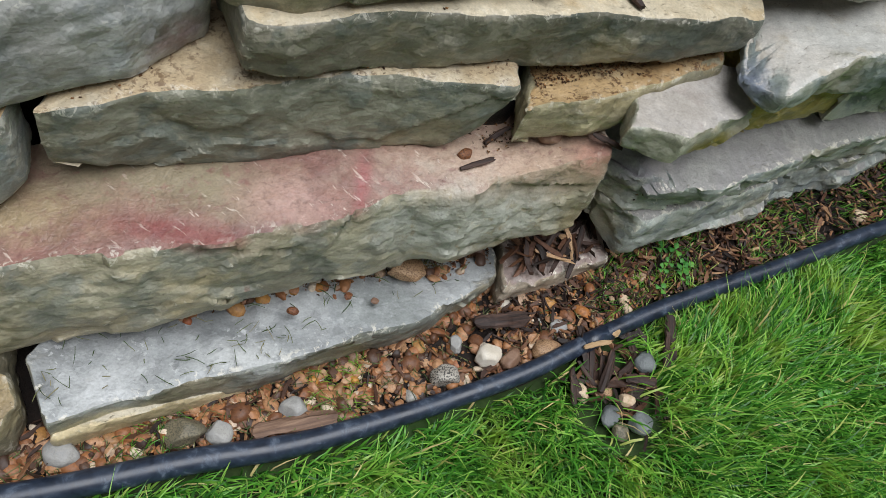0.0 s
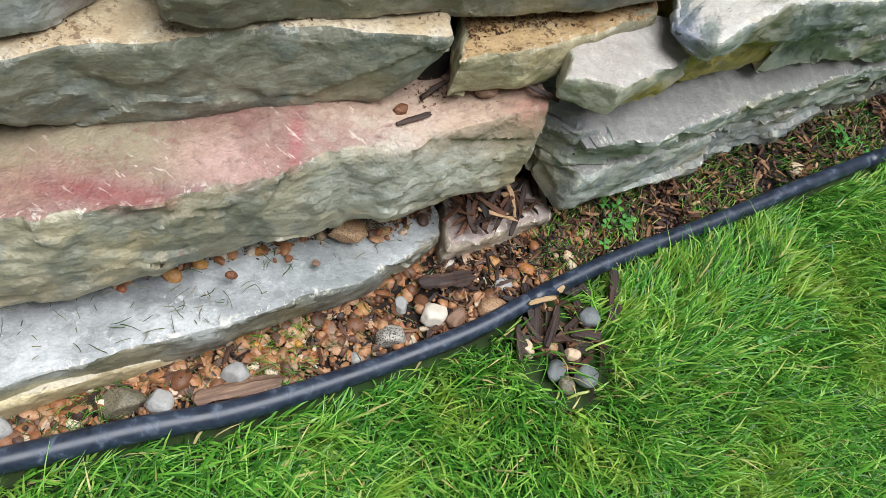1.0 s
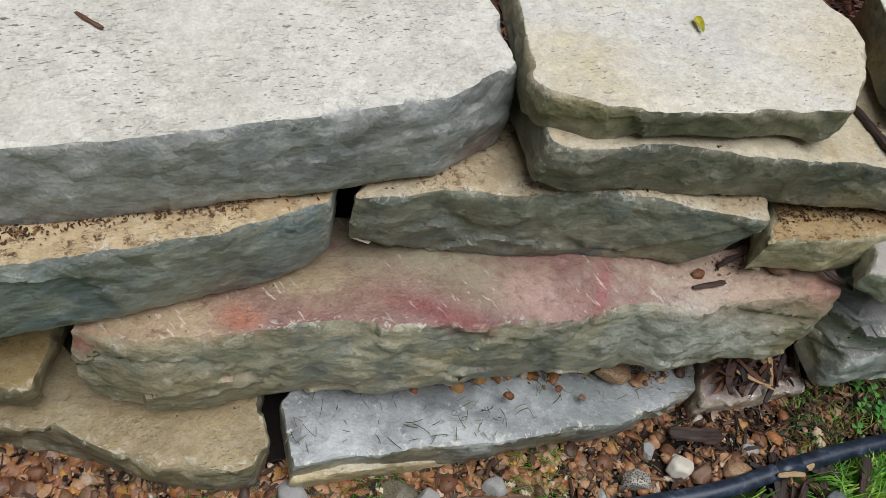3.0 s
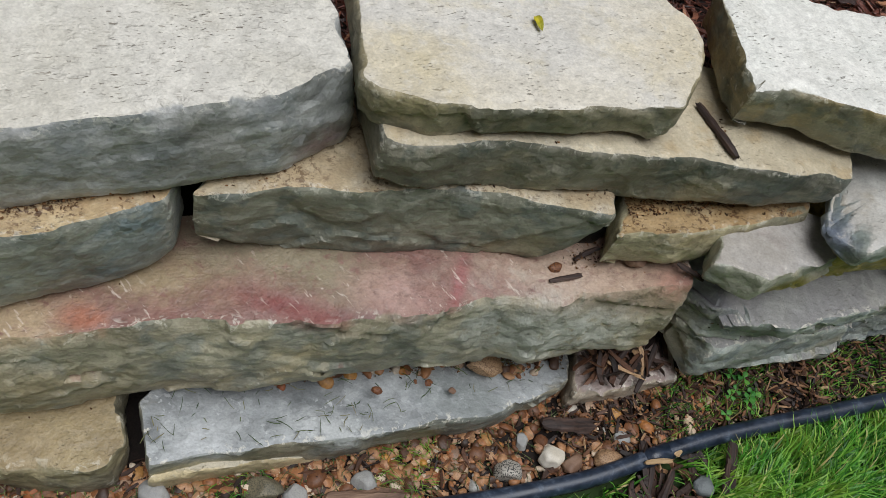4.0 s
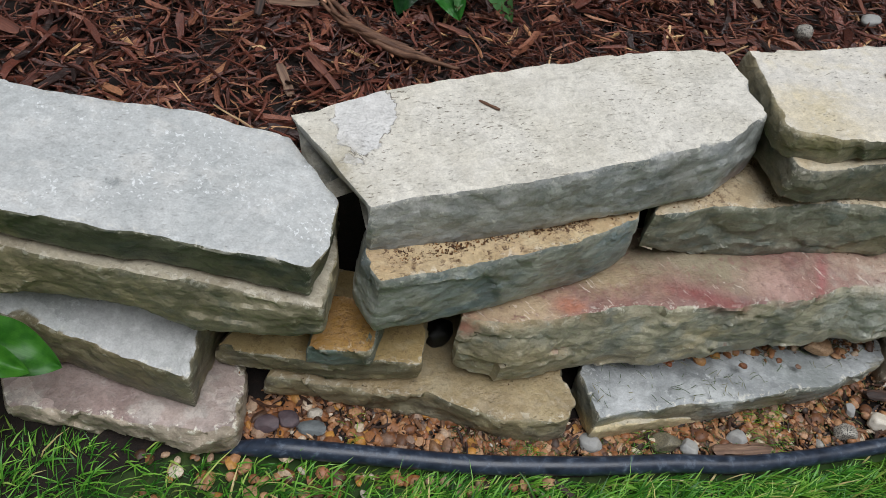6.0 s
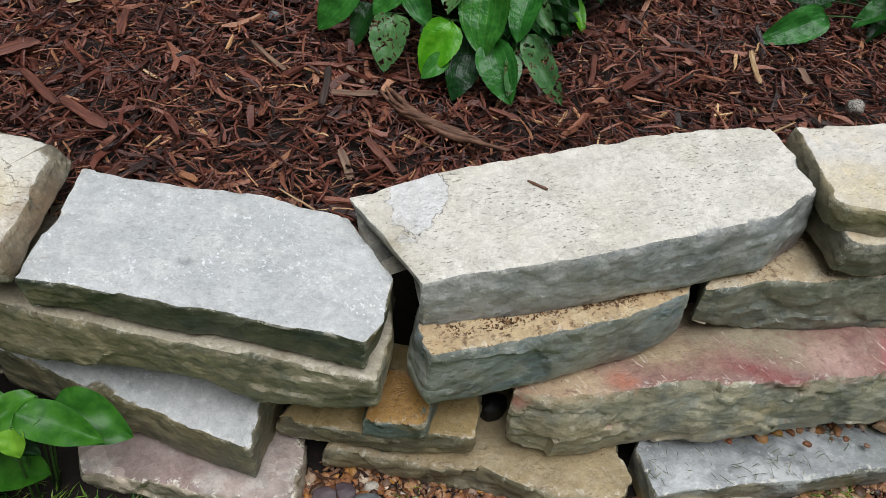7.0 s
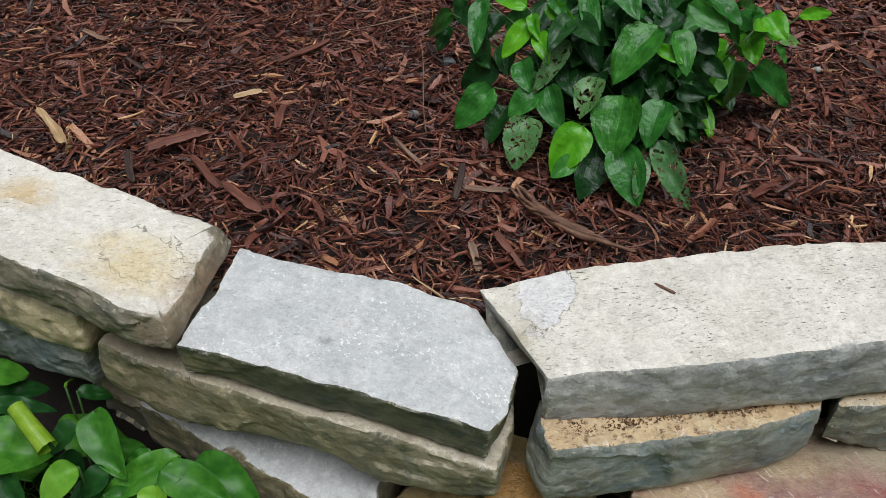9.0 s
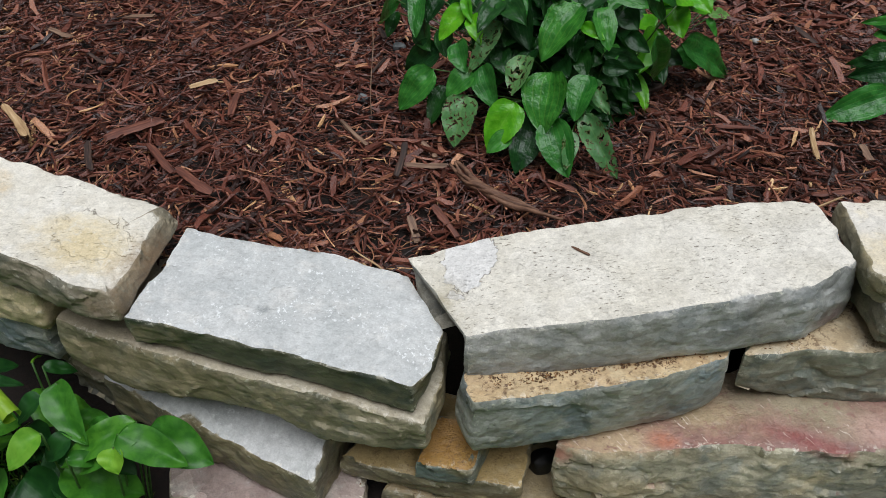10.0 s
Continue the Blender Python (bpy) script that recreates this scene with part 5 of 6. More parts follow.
def on_bed(x, y, up=0.022):
    return (x, y, bed_z(x, y) + up)


def gnarled_root(line):
    """A frayed length of root: twisted strands that part towards its ends."""
    g = random.Random(61)
    knots = [Vector(on_bed(x, y, 0.020)) for x, y in line]
    at = knots[2]
    thing = tagged(new("gnarled_root"), "frayed, gnarled brown root lying on the mulch", "root")
    thing.location = at
    for strand in range(9):
        turn, wide = g.uniform(0, 6.28), g.uniform(0.003, 0.008)
        start, end = g.uniform(0.0, 0.25), g.uniform(0.6, 1.0)
        pts = []
        for i in range(25):
            s = lerp(start, end, i / 24) * (len(knots) - 1)
            k = min(int(s), len(knots) - 2)
            f = s - k
            f = f * f * (3 - 2 * f)
            mid = abs(s / (len(knots) - 1) - 0.45)
            a, r = turn + 1.1 * s, wide * (0.8 + 3.0 * mid)
            pts.append(knots[k].lerp(knots[k + 1], f) - at + Vector((r * math.cos(a), r * math.sin(a), 0.8 * r * math.sin(a * 1.3) + 0.004 * noise.noise(Vector((s * 2, strand, 0))))))
        v, f = tube(pts, lambda s: 0.0015 + 0.0052 * math.sin(math.pi * min(1.0, 0.06 + 0.9 * s)) ** 0.8, 7)
        ob = place("strand", mesh_of("strand", v, f), mat_root)
        ob.parent = thing


bark_piece(on_bed(-1.862, 1.425), on_bed(-1.825, 1.60), 0.020, 0.014, mat_bark_red, "thick reddish bark stick on the mulch", seed=2)
bark_piece(on_bed(-1.83, 1.60, 0.035), on_bed(-1.66, 1.87, 0.035), 0.004, 0.004, mat_bark_tan, "long dry stalk across the mulch", name="dry_stalk", seed=3)
bark_piece(on_bed(-1.40, 1.32, 0.03), on_bed(-1.62, 1.70, 0.034), 0.003, 0.003, mat_bark_tan, "thin dry stalk across the mulch", name="dry_stalk", seed=33)
gnarled_root([(-1.185, 1.245), (-1.125, 1.205), (-1.066, 1.187), (-1.0, 1.172), (-0.925, 1.146)])
bark_piece(on_bed(-2.19, 1.00), on_bed(-2.06, 0.93), 0.024, 0.010, mat_bark_pale, "split pale wood chip by the cap stone", seed=6)
bark_piece(on_bed(-1.90, 1.00), on_bed(-1.84, 1.11), 0.040, 0.012, mat_bark_red, "broad red bark chip on the mulch", seed=7)
bark_piece(on_bed(-1.81, 1.02), on_bed(-1.70, 0.97), 0.022, 0.010, mat_bark_red, "red-brown bark chip on the mulch", seed=8)
bark_piece(on_bed(-1.70, 0.98), on_bed(-1.59, 0.95), 0.026, 0.010, mat_bark_red, "purplish bark chip on the mulch", seed=9)
bark_piece(on_bed(-1.93, 0.975), on_bed(-1.86, 0.90), 0.018, 0.008, mat_bark_dark, "blackened bark chip on the mulch", seed=10)
bark_piece(on_bed(-1.27, 0.95), on_bed(-1.20, 0.93), 0.004, 0.003, mat_bark_pale, "pale wood splinter on the mulch", seed=11)
bark_piece(on_bed(-1.235, 0.925), on_bed(-1.20, 0.89), 0.012, 0.006, mat_bark_pale, "pale wood chip behind the blue-grey cap", seed=12)
bark_piece(on_bed(-1.87, 1.255), on_bed(-1.835, 1.31), 0.026, 0.008, mat_bark_pale, "yellowish wood flake on the mulch", seed=13)
bark_piece(on_bed(-0.91, 1.57), on_bed(-0.83, 1.72), 0.026, 0.018, mat_bark_dark, "dark bark stick under the perennial", seed=14)
bark_piece(on_bed(-0.485, 1.64), on_bed(-0.46, 1.53), 0.014, 0.008, mat_bark_pale, "yellow split wood chip on mulch", seed=15)
bark_piece(on_bed(-1.76, 1.29), on_bed(-1.72, 1.20), 0.024, 0.008, mat_bark_red, "flat bark chip on the mulch", seed=16)
bark_piece(on_bed(-0.68, 1.58), on_bed(-0.60, 1.595), 0.014, 0.008, mat_bark_red, "grey-brown bark chip on the mulch", seed=17)
g_chip = random.Random(77)
for i in range(46):
    x, y = g_chip.uniform(-2.5, 0.1), g_chip.uniform(0.95, 2.1)
    if y < fill_y(x) + 0.16:
        continue
    t, far = g_chip.uniform(0, 3.14), g_chip.uniform(0.045, 0.10)
    m = g_chip.choice([mat_bark_red, mat_bark_red, mat_bark_red, mat_bark_dark, mat_bark_tan])
    bark_piece(on_bed(x, y, 0.014), on_bed(x + far * math.cos(t), y + far * math.sin(t), 0.022), g_chip.uniform(0.009, 0.022), g_chip.uniform(0.004, 0.009), m,
               {"red_bark": "red-brown bark chip on the bed", "dark_bark": "dark damp bark chip on the bed", "weathered_wood": "faded wood chip on the bed"}[m.name], seed=100 + i)
# by the foot of the wall
bark_piece((-0.265, 0.790, 0.016), (-0.155, 0.830, 0.018), 0.030, 0.012, mat_bark_tan, "long weathered bark strip along the edging", seed=20)
bark_piece((0.045, 0.998, 0.030), (0.130, 1.020, 0.040), 0.030, 0.016, mat_bark_dark, "dark bark block in the gravel", seed=21)
bark_piece((0.362, 0.960, 0.055), (0.372, 1.045, 0.065), 0.024, 0.012, mat_bark_dark, "dark bark strip lying over the edging", seed=22)
bark_piece((0.240, 0.905, 0.050), (0.268, 0.970, 0.055), 0.016, 0.010, mat_bark_dark, "bark strip in the grass", seed=23)
bark_piece((0.290, 0.935, 0.048), (0.340, 0.930, 0.050), 0.020, 0.010, mat_bark_dark, "bark chip in the grass", seed=24)
bark_piece((0.215, 0.970, 0.062), (0.262, 0.985, 0.064), 0.010, 0.005, mat_bark_pale, "pale wood splinter on the edging", seed=25)
bark_piece((0.270, 0.998, 0.060), (0.285, 1.020, 0.062), 0.012, 0.006, mat_bark_pale, "pale wood flake by the edging", seed=26)
bark_piece((0.130, 1.090, 0.085), (0.165, 1.170, 0.12), 0.012, 0.008, mat_bark_dark, "dark bark sliver on the pinkish stone", seed=27)
bark_piece((0.185, 1.080, 0.082), (0.205, 1.165, 0.11), 0.012, 0.008, mat_bark_dark, "dark bark sliver on the pinkish stone", seed=28)
g_foot = random.Random(31)
for i in range(12):
    x, y, t = g_foot.uniform(0.20, 0.36), g_foot.uniform(0.865, 1.0), g_foot.uniform(1.0, 2.4)
    far = g_foot.uniform(0.03, 0.075)
    bark_piece((x, y, 0.034), (x + far * math.cos(t), y + far * math.sin(t), 0.042), g_foot.uniform(0.010, 0.020), 0.009, mat_bark_dark, "dark bark chip among pebbles by the edging", seed=200 + i)
bark_piece((-0.55, 0.655, 0.008), (-0.49, 0.620, 0.012), 0.014, 0.008, mat_bark_dark, "dark bark chip in the lawn", seed=29)
bark_piece((-0.015, 1.105, 0.305), (-0.06, 1.085, 0.300), 0.010, 0.006, mat_bark_dark, "black bark sliver on the long slab", seed=30)
# added piece whose black colour stands for shade deep in the gap
bark_piece((-0.030, 1.128, 0.308), (0.002, 1.150, 0.322), 0.010, 0.007, mat_bark_dark, "black bark added to darken the gap between two slabs", seed=37)
bark_piece((0.115, 1.150, 0.345), (0.155, 1.135, 0.343), 0.012, 0.006, mat_bark_dark, "bark scrap on the end of the long slab", seed=31)
bark_piece((0.050, 1.287, 0.514), (0.107, 1.206, 0.514), 0.013, 0.010, mat_bark_dark, "dark brown stick lying on the tan slab", seed=32, wave=0.02)
bark_piece((-0.855, 0.996, 0.515), (-0.820, 0.985, 0.518), 0.0055, 0.005, mat_root, "short brown twig on the cream cap slab", name="twig", seed=34)
bark_piece((-0.515, 1.245, 0.50), (-0.43, 1.30, 0.53), 0.005, 0.005, mat_bark_pale, "pale twig behind the cap stones", name="twig", seed=35)
bark_piece((0.225, 0.950, 0.0), (0.215, 1.0, 0.07), 0.004, 0.004, mat_bark_dark, "thin dark stalk beside the coupling", name="twig", seed=36)


# ---- grass ----
def blades(name, spots, lengths, widths, mat, seed, lean=0.9, stiff=0.6):
    """Blades of grass as one mesh: three joints each, bending over towards their tips."""
    g = np.random.default_rng(seed)
    n = len(spots)
    flow = np.array([3.5 * noise.noise(Vector((p[0] * 3.1, p[1] * 3.1, 8))) for p in spots])
    yaw, le = -0.1 + 0.75 * flow + g.normal(0, 0.85, n), np.abs(g.normal(lean, 0.4, n))
    out = np.stack([np.cos(yaw), np.sin(yaw), np.zeros(n)], 1)
    side = np.stack([-np.sin(yaw), np.cos(yaw), np.zeros(n)], 1)
    side = side * np.cos(0.5) + np.array([0, 0, 1]) * np.sin(g.normal(0, 0.5, n))[:, None] * 0.4
    p = np.asarray(spots, float).copy()
    rows = []
    for k, w in enumerate((0.8, 1.0, 0.75)):
        rows += [p - side * (widths * w / 2)[:, None], p + side * (widths * w / 2)[:, None]]
        ang = np.minimum(le * (0.35 + stiff * k), 1.75)
        p = p + (lengths / 3)[:, None] * (out * np.sin(ang)[:, None] + np.array([0, 0, 1]) * np.cos(ang)[:, None])
    rows.append(p)
    v = np.stack(rows, 1).reshape(-1, 3)
    st = (np.arange(n) * 7)[:, None]
    quads = np.concatenate([st + [0, 1, 3, 2], st + [2, 3, 5, 4]])
    tris = st + [4, 5, 6]
    return place(name, mesh_np(name, v, quads, tris, True), mat)


spots, ln, wd = [], [], []
while len(spots) < 96000:
    x, y = rng.uniform(-2.0, 1.9), rng.uniform(0.2, 1.9)
    edge_y = float(pipe_y(x)) if x > -1.15 else float(np.interp(x, [-2.2, -1.5, -1.15], [0.56, 0.50, 0.54]))
    if y > edge_y - 0.020:
        continue
    thin = 1.0 if x > -0.45 else max(0.28, 1 - (-0.45 - x) * 1.6)
    if (x - 0.275) ** 2 + (y - 0.905) ** 2 * 0.7 < 0.072 ** 2 and rng.random() < 0.92:
        continue
    clump = 0.5 + 0.5 * noise.noise(Vector((x * 14, y * 14, 2)))
    if rng.random() > thin * (0.45 + 0.75 * clump):
        continue
    spots.append((x, y, float(ground_z(x)) - 0.014))
    ln.append(rng.uniform(0.040, 0.105) * (0.75 + 0.5 * clump) * (0.62 if y > edge_y - 0.06 else 1.0)), wd.append(rng.uniform(0.0012, 0.0024) if rng.random() < 0.35 else rng.uniform(0.0026, 0.0048))
far_spots = 0
while far_spots < 42000:
    x, y = rng.normal(-0.2, 1.7), rng.uniform(-2.6, 1.9)
    if (-2.0 < x < 1.9 and y > 0.2) or y > float(np.interp(x, [-2.6, -1.15, -0.6, 0.3, 1.6, 3.0], [0.45, 0.5, 0.6, 0.8, 1.6, 2.2])) or rng.random() > math.exp(-0.8 * max(0, 0.2 - y)):
        continue
    far_spots += 1
    spots.append((x, y, float(ground_z(x)) - 0.014))
    ln.append(rng.uniform(0.06, 0.13)), wd.append(rng.uniform(0.004, 0.009))
tagged(blades("lawn_grass", spots, np.array(ln), np.array(wd), mat_blade, 31, 1.0, 0.5), "lush bright green lawn grass, uncut at the edging", "grass", kind="stuff")

spots, ln, wd = [], [], []
while len(spots) < 3000:
    x = rng.uniform(-1.1, 1.4)
    lo, hi = float(pipe_y(x)) + 0.014, foot_y(x) + 0.02
    if hi < lo or noise.noise(Vector((x * 9, 3, 1))) < (0.15 if x < 0.3 else -0.25):
        continue
    spots.append((x, rng.uniform(lo, hi), float(ground_z(x))))
    ln.append(rng.uniform(0.015, 0.045)), wd.append(rng.uniform(0.001, 0.002))
tagged(blades("weed_grass", spots, np.array(ln), np.array(wd), mat_blade, 32, 0.9, 0.5), "sparse grass sprouting through gravel and bark", "grass", kind="stuff")

# cut grass lying on the slate slab and in the gravel
spots, ln, wd = [], [], []
for _ in range(130):
    x = rng.uniform(-0.53, 0.02)
    front = float(np.interp(x, [-0.512, -0.27, 0.07], [0.765, 0.87, 1.07]))
    spots.append((x, front + rng.uniform(0.0, 0.11), float(np.interp(x, [-0.55, 0.07], [0.099, 0.078])) + 0.002))
for _ in range(620):
    x = rng.uniform(-0.75, 0.34)
    spots.append((x, rng.uniform(float(pipe_y(x)) + 0.02, foot_y(x)), float(ground_z(x)) + 0.014))
n = len(spots)
v, q = chips_mesh(np.array(spots), rng.uniform(0.006, 0.024, n), rng.uniform(0.0007, 0.0013, n), np.full(n, 0.0005), 41, 0.08)
tagged(place("grass_clippings", mesh_np("grass_clippings", v, q, np.zeros((0, 3), int)), mat_clip), "dry and green mown grass bits on the slate slab", "grass", kind="stuff")
# crumbs of leaf mould on ledges; those packed along the joints stand in for contact shade
spots = []
bpy.context.view_layer.update()
deps = bpy.context.evaluated_depsgraph_get()
for foot, away, key in FEET:
    if key in (24, 25, 29) or foot.z < 0.04:
        continue
    for _ in range(rng.poisson(3.5 * max(0.3, 0.8 + 1.2 * noise.noise(foot * 12)))):
        p = foot + away * float(rng.normal(-0.005 if key in (1, 6) else -0.009, 0.003)) + Vector((rng.normal(0, 0.003), rng.normal(0, 0.003), 0.004))
        hit, at, _, _, under, _ = scene.ray_cast(deps, p, Vector((0, 0, -1)), distance=0.03)
        if hit and under.name.startswith("stone"):
            spots.append((at.x, at.y, at.z + 0.001))
for _ in range(700):
    x = rng.uniform(0.01, 0.27)
    spots.append((x, 1.15 + x * 0.42 + rng.uniform(0.0, 0.06), float(np.interp(x, [0, 0.1, 0.3], [0.395, 0.414, 0.43])) + 0.001))
for _ in range(700):
    s = rng.uniform(0, 1)
    spots.append((lerp(-0.90, -0.58, s) + rng.normal(0, 0.006), lerp(0.735, 0.955, s) + rng.uniform(0.0, 0.035), 0.407))
# dense dark bits under the long slab, in place of the joint's shadow
for _ in range(2200):
    x = rng.uniform(-0.53, 0.06)
    y = float(np.interp(x, [-0.532, -0.348, -0.172, -0.041, 0.037], [0.867, 0.938, 1.010, 1.045, 1.087])) + float(rng.normal(0.036, 0.013))
    hit, at, _, _, under, _ = scene.ray_cast(deps, Vector((x, y, 0.100)), Vector((0, 0, -1)), distance=0.06)
    if hit and under.name.startswith("stone"):
        spots.append((at.x, at.y, at.z + rng.uniform(0.0005, 0.004)))
# more bits to darken the hole between two slabs as shade would
for _ in range(90):
    x = rng.normal(-0.018, 0.016)
    spots.append((x, 1.135 + rng.uniform(-0.012, 0.04) + 0.3 * x, 0.303 + abs(rng.normal(0, 0.010))))
n = len(spots)
v, q = chips_mesh(np.array(spots), rng.uniform(0.0012, 0.0048, n), rng.uniform(0.0008, 0.0024, n), rng.uniform(0.0006, 0.0014, n), 42, 0.2)
mat_crumb = island_material("leaf_mould", [(0.0, (44, 29, 18)), (0.5, (80, 54, 32)), (0.85, (118, 82, 48)), (1.0, (150, 108, 66))], 0.9, 200, 0.0)
tagged(place("leaf_mould", mesh_np("leaf_mould", v, q, np.zeros((0, 3), int), False), mat_crumb), "crumbs of leaf mould on the ledges, and packed in the joints as their shade", "soil", kind="stuff")


# gravel caught in the joint between the long slab and the slate
spots, sizes = [], []
while len(spots) < 80:
    x = rng.uniform(-0.46, 0.05)
    if noise.noise(Vector((x * 22, 5, 7))) < rng.uniform(-0.5, 0.25) - 0.3 * (x > -0.3):
        continue
    y = float(np.interp(x, [-0.532, -0.348, -0.172, -0.041, 0.037], [0.867, 0.938, 1.010, 1.045, 1.087])) + float(rng.normal(0.015, 0.010))
    hit, at, _, _, under, _ = scene.ray_cast(deps, Vector((x, y, 0.103)), Vector((0, 0, -1)), distance=0.06)
    if hit and under.name.startswith("stone"):
        r = float(np.clip(rng.lognormal(-5.0, 0.35), 0.0035, 0.011))
        spots.append((at.x, at.y, at.z + 0.3 * r))
        sizes.append(r)
    else:
        spots.append((x, y + 0.02, 0.070))
        sizes.append(0.004)
joint_gravel = heap("gravel", ICO2, np.array(spots), np.array(sizes), mat_gravel, 15)
joint_gravel.data.set_sharp_from_angle(angle=radians(32))
tagged(joint_gravel, "orange-brown gravel caught in the joint above the slate slab", "gravel", kind="stuff")

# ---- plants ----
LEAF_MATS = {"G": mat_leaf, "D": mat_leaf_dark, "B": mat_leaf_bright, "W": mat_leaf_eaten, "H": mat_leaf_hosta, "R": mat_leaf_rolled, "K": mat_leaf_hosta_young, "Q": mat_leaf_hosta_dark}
leaf_count = [0]


def leaf_mesh(far, wide, cup, droop, wavy, seed, tooth=0.0, roll=0.0):
    """A leaf blade along +y, face up, with a folded midrib, a drooping tip and an uneven rim."""
    n, m = 20, 8
    verts, faces, uvs = [], [], []
    for i in range(n + 1):
        s = i / n
        w = wide / 2 * max(0.02, s ** 0.42 * (1 - s) ** 0.78 / 0.462)
        for j in range(m + 1):
            t = j / m * 2 - 1
            rim = 1 + tooth * (0.5 if i % 2 else -0.5) * abs(t) ** 3 + 0.05 * noise.noise(Vector((seed, s * 5, t)))
            x, z = t * w * rim, cup * abs(t) * w - droop * far * s * s + wavy * far * noise.noise(Vector((s * 4 + seed, t * 1.5, seed)))
            if roll:
                a, w = t * roll, wide / 2 * (0.9 + 0.2 * s)
                x, z = w * math.sin(a) * (1 + 0.06 * t), w * (1 + math.cos(a)) - droop * far * s * s
            verts.append((x, far * s, z))
            uvs.append((j / m, s))
    for i in range(n):
        for j in range(m):
            a = i * (m + 1) + j
            faces.append((a, a + 1, a + m + 2, a + m + 1))
    me = mesh_of("leaf", verts, faces)
    layer = me.uv_layers.new(name="UVMap")
    for lp in me.loops:
        layer.data[lp.index].uv = uvs[lp.vertex_index]
    return me


def leaf(plant, base, tip, wide, kind="G", stalked=True):
    """One leaf of a plant from its stalk's end to its tip, facing up and outwards."""
    leaf_count[0] += 1
    k = leaf_count[0]
    b, t = Vector(base), Vector(tip)
    y = t - b
    far = max(0.03, y.length)
    y.normalize()
    out = (b + t) / 2 - plant["heart"]
    up = Vector((0.0, -0.8, 1.0)) + 0.4 * Vector((out.x, out.y, 0)).normalized()
    hosta = kind in "HRKQ" or plant["root"].name.startswith("hosta")
    if hosta:
        up = Vector((0.05 * math.sin(k * 2.1), -0.45, 1.0))
    z = (up - up.dot(y) * y).normalized()
    z = Matrix.Rotation(0.32 * math.sin(k * 7.3) if not hosta else 0.15 * math.sin(k * 5.1), 3, y) @ z
    x = y.cross(z)
    me = leaf_mesh(far * (1.02 if not hosta else 1.08), wide * (1.08 if not hosta else 1.18 if kind != "R" else 0.95), 0.36 if not hosta else 0.42, 0.18 if not hosta else 0.24 if kind != "R" else 0.05, 0.055 if not hosta else 0.07, k * 1.7, 0.03 if kind in "GBWD" else 0.0, 2.9 if kind == "R" else 0.0)
    ob = place("leaf", me, LEAF_MATS[kind])
    ob.parent = plant["root"]
    turn = Matrix((x, y, z)).transposed().to_4x4()
    ob.matrix_basis = Matrix.Translation(b - plant["root"].location) @ turn
    if kind == "W":
        tagged(ob, "leaf eaten into lace by insects")
    if kind == "R":
        tagged(ob, "rolled-up pale leaf")
    if not stalked:
        return ob
    # the stalk from the crown to the leaf
    low = plant["foot"] + (0.25 if not hosta else 0.75) * Vector((b.x - plant["foot"].x, b.y - plant["foot"].y, 0))
    mid = (low + b) / 2 + Vector((0, 0, 0.04))
    pts = [low.lerp(mid, s).lerp(mid.lerp(b, s), s) - plant["root"].location for s in (0, 0.2, 0.4, 0.6, 0.8, 1.0)]
    v, f = tube(pts, 0.0016 if not hosta else 0.0022, 6)
    st = place("stalk", mesh_of("stalk", v, f), mat_stem)
    st.parent = plant["root"]
    return ob


def plant_root(name, label, category, foot, heart):
    root = tagged(new(name), label, category)
    root.location = foot
    return {"root": root, "foot": Vector(foot), "heart": Vector(heart)}


perennial = plant_root("perennial_plant", "bushy green perennial with toothed, partly eaten leaves, growing in the mulch", "plant", (-0.98, 1.58, 0.425), (-0.97, 1.66, 0.45))
leaf(perennial, (-0.997, 1.484, 0.727), (-1.053, 1.388, 0.648), 0.085, "G")
leaf(perennial, (-1.022, 1.397, 0.613), (-1.013, 1.300, 0.529), 0.098, "G")
leaf(perennial, (-1.001, 1.339, 0.533), (-0.937, 1.259, 0.466), 0.071, "G")
leaf(perennial, (-1.045, 1.372, 0.514), (-1.044, 1.265, 0.445), 0.073, "D")
leaf(perennial, (-1.084, 1.353, 0.549), (-1.112, 1.269, 0.479), 0.072, "B")
leaf(perennial, (-1.197, 1.357, 0.537), (-1.196, 1.271, 0.467), 0.077, "W")
leaf(perennial, (-0.947, 1.406, 0.615), (-0.954, 1.329, 0.560), 0.060, "G")
leaf(perennial, (-0.935, 1.401, 0.608), (-0.890, 1.355, 0.568), 0.034, "W")
leaf(perennial, (-0.937, 1.359, 0.553), (-0.842, 1.296, 0.460), 0.050, "W")
leaf(perennial, (-1.298, 1.410, 0.552), (-1.362, 1.344, 0.475), 0.069, "G")
leaf(perennial, (-1.313, 1.479, 0.569), (-1.399, 1.459, 0.505), 0.066, "D")
leaf(perennial, (-1.197, 1.391, 0.580), (-1.239, 1.341, 0.540), 0.052, "G")
leaf(perennial, (-1.177, 1.397, 0.592), (-1.128, 1.323, 0.549), 0.058, "G")
leaf(perennial, (-1.079, 1.412, 0.629), (-1.096, 1.342, 0.578), 0.061, "W")
leaf(perennial, (-1.154, 1.534, 0.712), (-1.099, 1.436, 0.637), 0.071, "D")
leaf(perennial, (-1.153, 1.514, 0.752), (-1.103, 1.431, 0.696), 0.039, "G")
leaf(perennial, (-0.956, 1.487, 0.725), (-0.915, 1.424, 0.676), 0.046, "G")
leaf(perennial, (-0.837, 1.511, 0.673), (-0.810, 1.583, 0.522), 0.050, "G", False)
leaf(perennial, (-0.803, 1.710, 0.568), (-0.660, 1.860, 0.447), 0.077, "G", False)
leaf(perennial, (-0.897, 1.511, 0.667), (-0.848, 1.484, 0.650), 0.033, "D", False)
